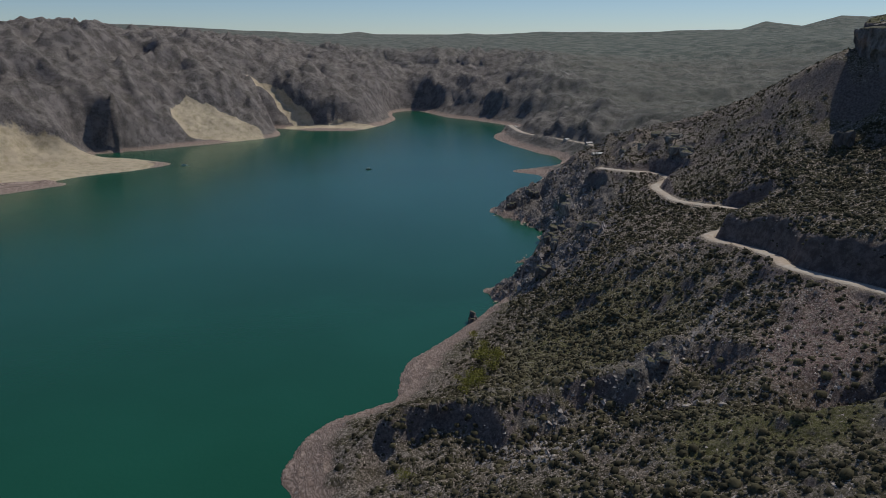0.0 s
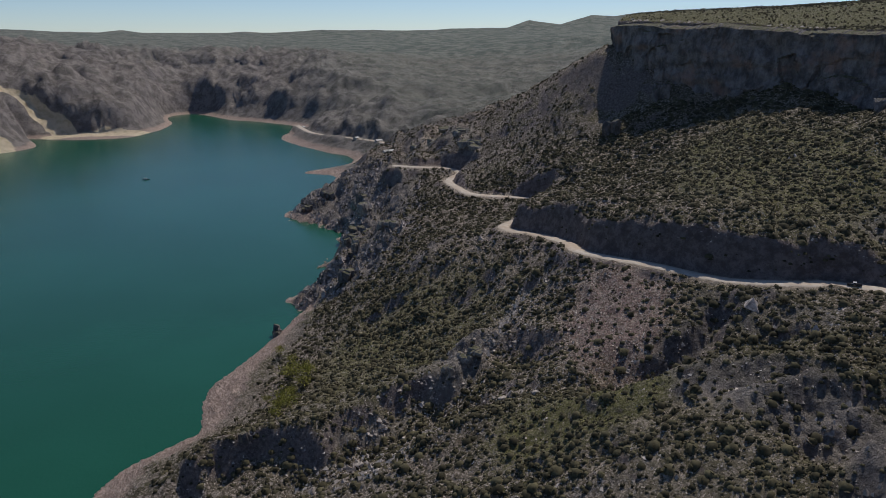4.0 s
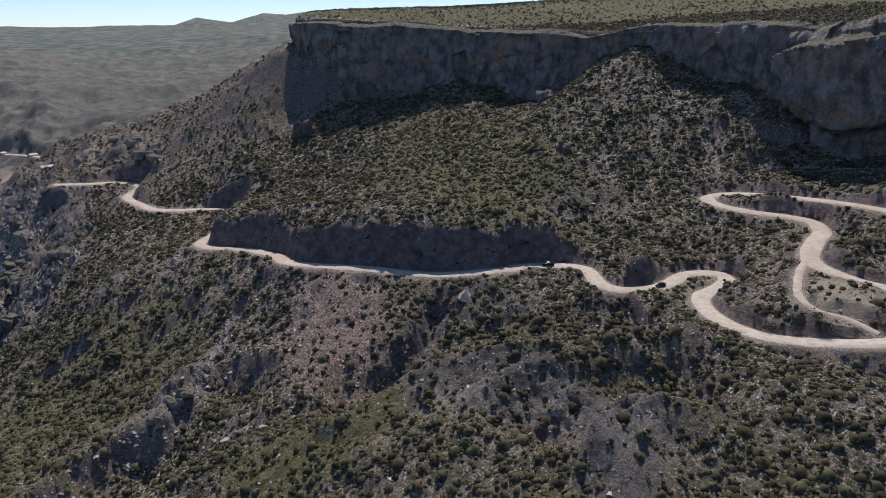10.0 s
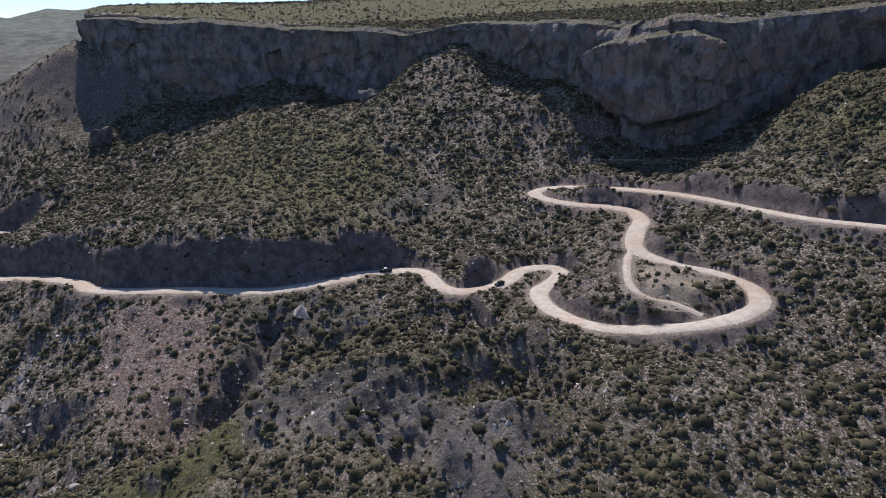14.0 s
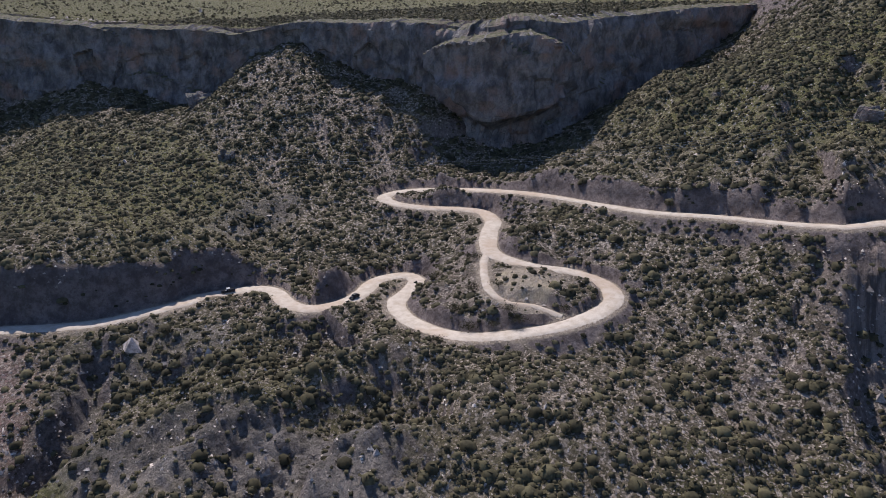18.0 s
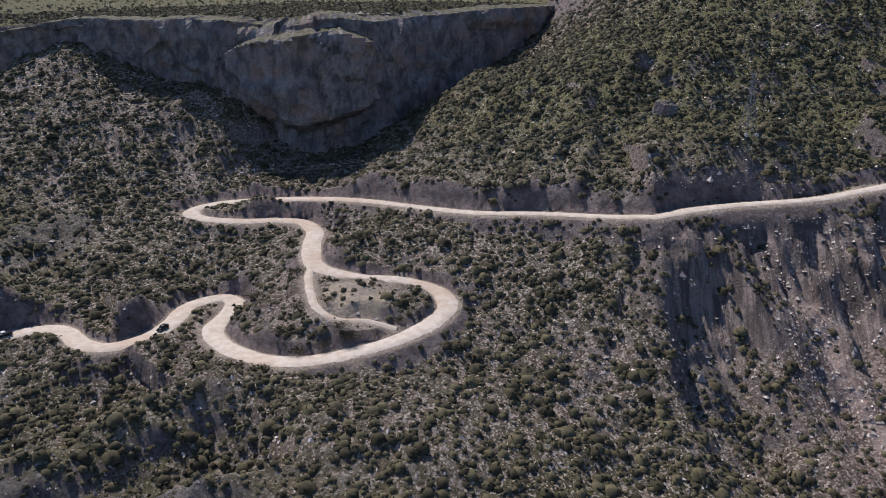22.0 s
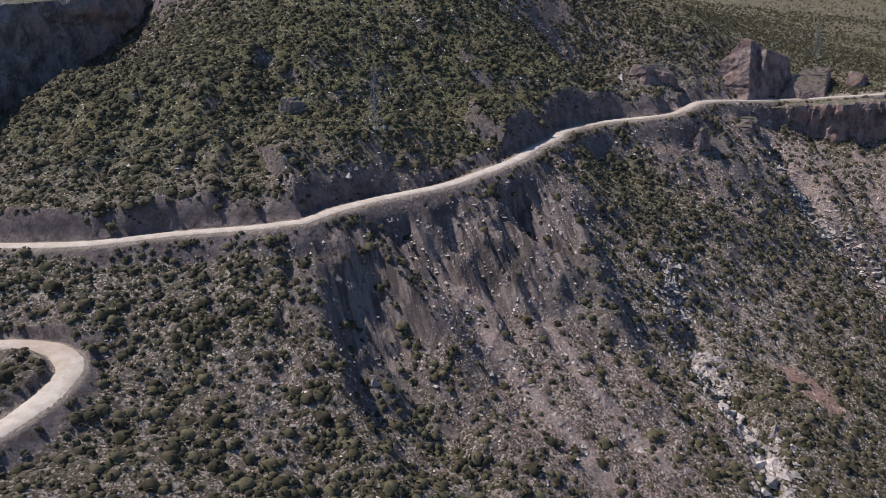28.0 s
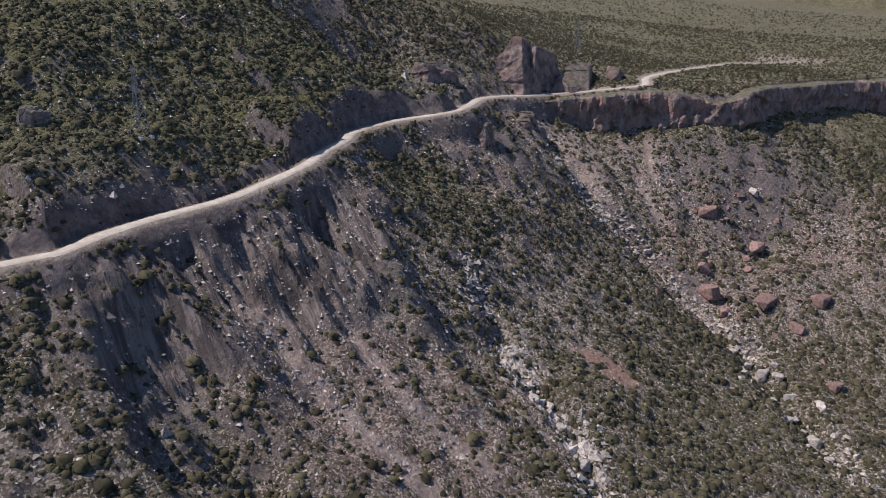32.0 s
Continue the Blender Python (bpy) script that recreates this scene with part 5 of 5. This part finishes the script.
def box(bm, at, size, turn=None):
    m = Matrix.Translation(at) @ (turn.to_4x4() if turn else Matrix()) @ Matrix.Diagonal((*size, 1))
    return bmesh.ops.create_cube(bm, size=1.0, matrix=m)["verts"]


def tree(rng, tall, wide, leaves, green, label, name="tree"):
    top = tagged(new(name), label, name, name + "s")
    bm = bmesh.new()
    cone(bm, (0, 0, -0.4), (0.1, 0, tall * 0.45), 0.16 * tall / 5, 0.09 * tall / 5)
    ends = []
    for i in range(6):
        a = i * 2.4 + rng.uniform(-.3, .3)
        e = (math.cos(a) * wide * 0.32, math.sin(a) * wide * 0.32, tall * rng.uniform(0.6, 0.85))
        cone(bm, (0.05, 0, tall * (0.2 + 0.05 * i)), e, 0.06 * tall / 5, 0.02, 5)
        ends.append(e)
    part("trunk", bm, M_BARK, top)
    v, f = [], []
    for _ in range(leaves):
        e = np.array(ends[rng.randint(len(ends))]) if rng.rand() < 0.75 else np.array([0, 0, tall * 0.75])
        c = e + rng.normal(size=3) * (wide * 0.17, wide * 0.17, tall * 0.13)
        c[2] = max(c[2], 0.12 * tall)
        u, w = rng.normal(size=3), rng.normal(size=3)
        s = rng.uniform(0.09, 0.2) * wide * 0.42
        b = len(v)
        v += [tuple(c), tuple(c + u * s * 0.6), tuple(c + u * s * 0.5 + w * s * 0.6)]
        f.append((b, b + 1, b + 2))
    crown = mesh_from("crown", np.array(v), np.array(f), green)
    crown.parent = top
    return top


RNG = np.random.RandomState(5)
TREES = [tree(RNG, 7.5, 8.0, 700, M_TREE, "yellow-green willow bush on the lake's bank") for _ in range(3)]
for i, (x, y, k) in enumerate([(21, 359, 1.2), (26, 347, 1.0), (14, 325, 0.9), (17, 312, 1.0), (10, 306, 0.7), (19, 406, 0.9), (-16, 252, 0.8), (30, 353, 1.0), (23, 369, 1.1), (12, 318, 0.8), (16, 335, 1.0), (8, 345, 0.6), (30, 362, 0.9), (24, 390, 0.7), (20, 340, 0.8)]):
    ob = TREES[i] if i < 3 else copy_thing(TREES[i % 3], Matrix())
    ob.matrix_basis = put_at(x, y, 0.1, RNG.uniform(0, 360))
    ob.scale = (k, k, k)
POPLARS = [tree(RNG, 9, 6, 420, M_TREE_DARK, "green tree beside the far lakeside houses") for _ in range(2)]
for i, (x, y, k) in enumerate([(191, 1012, 1.1), (196, 980, 1.2), (186, 940, 1.0), (205, 1100, 1.1), (194, 900, 0.9), (210, 1070, 1.2), (200, 1030, 1.0), (216, 1010, 0.9), (184, 985, 0.8), (222, 960, 0.8)]):
    ob = POPLARS[i] if i < 2 else copy_thing(POPLARS[i % 2], Matrix())
    ob.matrix_basis = put_at(x, y, 0.1, RNG.uniform(0, 360))
    ob.scale = (k, k, k)

BROOMS = [tree(RNG, 3.0, 5.2, 520, M_SHRUB, "large dark olive shrub beside the road loop", "shrub") for _ in range(3)]
for i, (x, y) in enumerate([(226.4, 128.5), (221.4, 121.6), (225.1, 107.6), (237.5, 117.6), (223.0, 114.4), (236.2, 95.2), (227.3, 110.5), (253.5, 146.9), (260.6, 134.4), (236.5, 126.2), (211.9, 128.3), (278.8, 116.5), (308.6, 130.5), (198.5, 220.9)]):
    ob = BROOMS[i] if i < 3 else copy_thing(BROOMS[i % 3], Matrix())
    ob.matrix_basis = put_at(x, y, 0.3, RNG.uniform(0, 360))
    ob.scale = (RNG.uniform(0.75, 1.15),) * 3


# ---- power line ----
def pylon(tall=24.0, foot=2.5):
    top = tagged(new("power_pylon"), "grey steel lattice power pylon on the scrubby hillside", "pylon", "power pylons")
    def half(z):
        return foot + (0.45 - foot) * min(1, z / (tall * 0.72)) if z < tall * 0.72 else 0.45
    corners = ((1, 1), (-1, 1), (-1, -1), (1, -1))
    for sx, sy in corners:
        bm = bmesh.new()
        for z0, z1 in ((0, tall * 0.72), (tall * 0.72, tall)):
            cone(bm, (sx * half(z0), sy * half(z0), z0), (sx * half(z1), sy * half(z1), z1), 0.10, 0.09, 4)
        part("leg", bm, M_STEEL, top)
        bm = bmesh.new()
        box(bm, (sx * foot, sy * foot, 0.0), (1.2, 1.2, 1.2))
        part("footing", bm, M_CONCRETE, top, "pale concrete footing")
    levels = [0.2, 3.6, 6.8, 9.6, 12.0, 14.2, 16.0, 17.6, 19.4, 21.2, 23.0]
    for z0, z1 in zip(levels, levels[1:]):
        for k in range(4):
            (ax, ay), (bx, by) = corners[k], corners[(k + 1) % 4]
            bm = bmesh.new()
            cone(bm, (ax * half(z0), ay * half(z0), z0), (bx * half(z1), by * half(z1), z1), 0.05, 0.05, 4)
            cone(bm, (bx * half(z0), by * half(z0), z0), (ax * half(z1), ay * half(z1), z1), 0.05, 0.05, 4)
            cone(bm, (ax * half(z1), ay * half(z1), z1), (bx * half(z1), by * half(z1), z1), 0.045, 0.045, 4)
            part("bracing", bm, M_STEEL, top)
    for z, reach in ((17.6, 3.4), (20.2, 2.8), (22.8, 2.2)):
        bm = bmesh.new()
        for s in (-1, 1):
            for w in (-0.4, 0.4):
                cone(bm, (0, w, z + 0.7), (s * reach, 0, z), 0.05, 0.05, 4)
                cone(bm, (s * 0.4, w, z), (s * reach, 0, z), 0.06, 0.05, 4)
        arm = part("crossarm", bm, M_STEEL, top)
        for s in (-1, 1):
            bm = bmesh.new()
            for j in range(5):
                cone(bm, (s * reach, 0, z - 0.1 - 0.2 * j), (s * reach, 0, z - 0.22 - 0.2 * j), 0.16, 0.06, 8)
            part("insulator", bm, M_PANE, arm, "dark insulator string")
    return top


def cable(a, b, sag):
    bm = bmesh.new()
    pts = [Vector(a).lerp(Vector(b), u) - Vector((0, 0, 4 * sag * u * (1 - u))) for u in np.linspace(0, 1, 25)]
    for p, q2 in zip(pts, pts[1:]):
        cone(bm, p, q2, 0.04, 0.04, 4)
    return tagged(part("power_cable", bm, M_WIRE), "thin sagging power cable across the slope", "cable", "power cables")


P_1 = pylon()
P_1.matrix_basis = put_at(334, -27, 0.2, 25)
P_2 = copy_thing(P_1, put_at(437, -384, 0.2, 25))
bpy.context.view_layer.update()
for s, z in ((-3.4, 16.5), (3.4, 16.5), (-2.8, 19.1)):
    a, b = P_1.matrix_basis @ Vector((s, 0, z)), P_2.matrix_basis @ Vector((s, 0, z))
    cable(a, b, 9)
    cable(a, (306 + s, 274, 129.5 + 0.2 * z), 12)


# ---- vehicles ----
def shell(bm, rows, width):
    """A body of side profile rows (x, z, narrowing) across the given width."""
    n = len(rows)
    sides = []
    for s in (-1, 1):
        sides.append([bm.verts.new((x, s * (width / 2 - k), z)) for x, z, k in rows])
    for i in range(n):
        j = (i + 1) % n
        bm.faces.new((sides[0][i], sides[0][j], sides[1][j], sides[1][i]))
    bm.faces.new(sides[0][::-1])
    bm.faces.new(sides[1])
    bmesh.ops.recalc_face_normals(bm, faces=bm.faces)
    bmesh.ops.bevel(bm, geom=bm.edges[:], offset=0.05, segments=2, affect="EDGES")


def vehicle(name, label, paint_mat, roof_mat, pickup):
    top = tagged(new(name), label, "car", "vehicles on the road")
    bm = bmesh.new()
    if pickup:
        shell(bm, [(-2.5, 0.45, 0), (2.45, 0.45, 0), (2.5, 0.8, 0.05), (1.1, 1.05, 0.05), (-2.5, 1.1, 0.03)], 1.85)
    else:
        shell(bm, [(-2.1, 0.4, 0), (2.1, 0.4, 0), (2.15, 0.75, 0.08), (1.1, 0.95, 0.05), (-2.05, 1.0, 0.06)], 1.75)
    body = part("body", bm, paint_mat, top, "", True)
    bm = bmesh.new()
    if pickup:
        shell(bm, [(-0.8, 1.02, 0.05), (1.0, 1.0, 0.05), (0.45, 1.65, 0.25), (-0.65, 1.68, 0.25)], 1.8)
    else:
        shell(bm, [(-1.9, 0.95, 0.05), (0.95, 0.92, 0.05), (0.2, 1.45, 0.25), (-1.4, 1.47, 0.25)], 1.7)
    part("cabin", bm, roof_mat, body, "pale cabin" if roof_mat is not paint_mat else "", True)
    for s in (-1, 1):
        bm = bmesh.new()
        box(bm, (-0.1 if pickup else -0.55, s * 0.83, 1.33 if pickup else 1.2), (1.1 if pickup else 1.6, 0.12, 0.36))
        part("side_window", bm, M_PANE, body, "dark side window")
        bm = bmesh.new()
        box(bm, (2.42 if pickup else 2.1, s * 0.65, 0.72), (0.16, 0.32, 0.16))
        part("headlight", bm, M_LAMP, body, "clear headlight")
        bm = bmesh.new()
        box(bm, (-2.48 if pickup else -2.08, s * 0.72, 0.85), (0.1, 0.2, 0.25))
        part("tail_light", bm, M_TAIL, body, "red tail light")
    bm = bmesh.new()
    box(bm, (0.72 if pickup else 0.6, 0, 1.34 if pickup else 1.2), (0.08, 1.4, 0.52), Matrix.Rotation(radians(-42), 3, "Y"))
    part("windscreen", bm, M_PANE, body, "dark windscreen")
    bm = bmesh.new()
    box(bm, (2.5 if pickup else 2.15, 0, 0.5), (0.14, 1.6, 0.22))
    part("bumper", bm, M_BLACK, body, "dark bumper")
    for x in (-1.5, 1.5) if pickup else (-1.3, 1.3):
        for s in (-1, 1):
            bm = bmesh.new()
            cone(bm, (x, s * 0.72, 0.36), (x, s * 0.95, 0.36), 0.37, 0.36, 16)
            tyre = part("wheel", bm, M_RUBBER, top, "black wheel")
            bm = bmesh.new()
            cone(bm, (x, s * 0.93, 0.36), (x, s * 0.97, 0.36), 0.2, 0.18, 12)
            part("rim", bm, M_STEEL, tyre, "grey rim")
    return top


def on_road(ob, x, y, aside=0.0, flip=False):
    i = along(x, y)
    d = ROAD_LINE[min(i + 3, len(ROAD_LINE) - 1)] - ROAD_LINE[i - 3]
    h = math.atan2(d[1], d[0]) + (math.pi if flip else 0)
    p = ROAD_LINE[i]
    ob.matrix_basis = Matrix.Translation((p[0] - math.sin(h) * aside, p[1] + math.cos(h) * aside, p[2] + 0.06)) @ pose(0, 0, 0, 0, -math.degrees(math.atan2(d[2], math.hypot(d[0], d[1]))) * (-1 if flip else 1), math.degrees(h))


pick = vehicle("pickup_truck", "dark pickup truck with a pale roof on the gravel road", M_BLACK, M_WHITE, True)
on_road(pick, 230, 221, 1.2, True)
car = vehicle("car", "small dark car driving on the gravel road", M_BLACK, M_BLACK, False)
on_road(car, 238, 173, 0.8, True)
for x, y, z, turn in ((352, -362, 0, 120), (344, -370, 0, 150)):
    ob = copy_thing(car, put_at(x, y, -0.02, turn))
    tagged(ob, "dark car parked at the lookout's edge")


# ---- boats ----
def boat(name, label, size, hull_mat, cabin):
    top = tagged(new(name), label, "boat", "boats on the lake")
    bm = bmesh.new()
    rows = []
    for x, w, z in ((-1, 0.75, 0.55), (-0.3, 0.95, 0.5), (0.4, 0.8, 0.55), (0.8, 0.45, 0.65), (1.05, 0.03, 0.8)):
        rows.append([bm.verts.new((x * size / 2, s * k * w * size * 0.17, h)) for s, k, h in ((-1, 1, z), (-1, 0.7, -0.25), (1, 0.7, -0.25), (1, 1, z))])
    for a, b in zip(rows, rows[1:]):
        for k in range(4):
            bm.faces.new((a[k], b[k], b[(k + 1) % 4], a[(k + 1) % 4]))
    bm.faces.new(rows[0])
    bm.faces.new(rows[-1][::-1])
    bmesh.ops.recalc_face_normals(bm, faces=bm.faces)
    part("hull", bm, hull_mat, top)
    if cabin:
        bm = bmesh.new()
        shell(bm, [(-0.3 * size, 0.5, 0), (0.2 * size, 0.5, 0), (0.12 * size, 2.1, 0.2), (-0.3 * size, 2.2, 0.2)], size * 0.26)
        deck = part("cabin", bm, M_WHITE, top, "white cabin")
        for s in (-1, 1):
            bm = bmesh.new()
            box(bm, (-0.1 * size, s * size * 0.122, 1.5), (0.3 * size, 0.1, 0.5))
            part("cabin_window", bm, M_PANE, deck, "dark cabin window")
    bm = bmesh.new()
    box(bm, (-0.53 * size, 0, 0.5), (0.4, 0.4, 0.9))
    part("outboard_motor", bm, M_BLACK, top, "black outboard motor")
    return top


boat("cabin_boat", "white cabin boat anchored off the sandbank", 9.0, M_WHITE, True).matrix_basis = pose(-411, 1124, 0.1, 0, 0, 30)
boat("motorboat", "small dark motorboat out on the water", 9.0, M_BLACK, True).matrix_basis = pose(-115, 1092, 0.1, 0, 0, 5)


# ---- lakeside houses ----
def house(wide, deep, tall, label, wall_mat, roof_mat):
    top = tagged(new("house"), label, "house", "lakeside houses")
    bm = bmesh.new()
    box(bm, (0, 0, tall / 2 - 1), (wide, deep, tall + 2))
    part("wall", bm, wall_mat, top)
    bm = bmesh.new()
    for s in (-1, 1):
        box(bm, (0, s * deep * 0.28, tall + deep * 0.12), (wide + 0.8, deep * 0.64, 0.16), Matrix.Rotation(radians(-s * 24), 3, "X"))
    part("roof", bm, roof_mat, top)
    for s in (-1, 1):
        bm = bmesh.new()
        a, b, c = (bm.verts.new(p) for p in ((s * wide / 2, -deep / 2, tall), (s * wide / 2, deep / 2, tall), (s * wide / 2, 0, tall + deep * 0.22)))
        d, e, f = (bm.verts.new(p) for p in ((s * (wide / 2 - 0.2), -deep / 2, tall), (s * (wide / 2 - 0.2), deep / 2, tall), (s * (wide / 2 - 0.2), 0, tall + deep * 0.22)))
        bm.faces.new((a, b, c)), bm.faces.new((d, e, f)), bm.faces.new((a, c, f, d)), bm.faces.new((b, c, f, e)), bm.faces.new((a, b, e, d))
        bmesh.ops.recalc_face_normals(bm, faces=bm.faces)
        part("gable", bm, wall_mat, top)
    for i, x in enumerate((-0.3, 0.0, 0.3)):
        bm = bmesh.new()
        if i == 1:
            box(bm, (x * wide, -deep / 2 - 0.03, 1.05), (1.0, 0.14, 2.1))
            part("door", bm, M_DOOR, top, "brown wooden door")
        else:
            box(bm, (x * wide, -deep / 2 - 0.03, 1.5), (1.4, 0.14, 1.1))
            part("window", bm, M_PANE, top, "dark window")
    return top


for x, y, wide, deep, turn, label in ((228, 1057, 14, 8, 20, "pale house with a tin roof near the shore"), (240, 1040, 9, 7, 60, "small pale house among trees"), (197, 905, 16, 7, 10, "long low house with a pale roof"), (194, 1054, 12, 8, 35, "grey-roofed house behind the trees"),
                                      (163, 1640, 14, 9, 70, "white house on the far headland"), (250, 1228, 12, 7, 20, "small pale house by the far road"), (222, 1290, 10, 7, 45, "small pale house by the far road")):
    house(wide, deep, 3.0, label, M_WALL, M_TIN).matrix_basis = put_at(x, y, 0.2, turn)
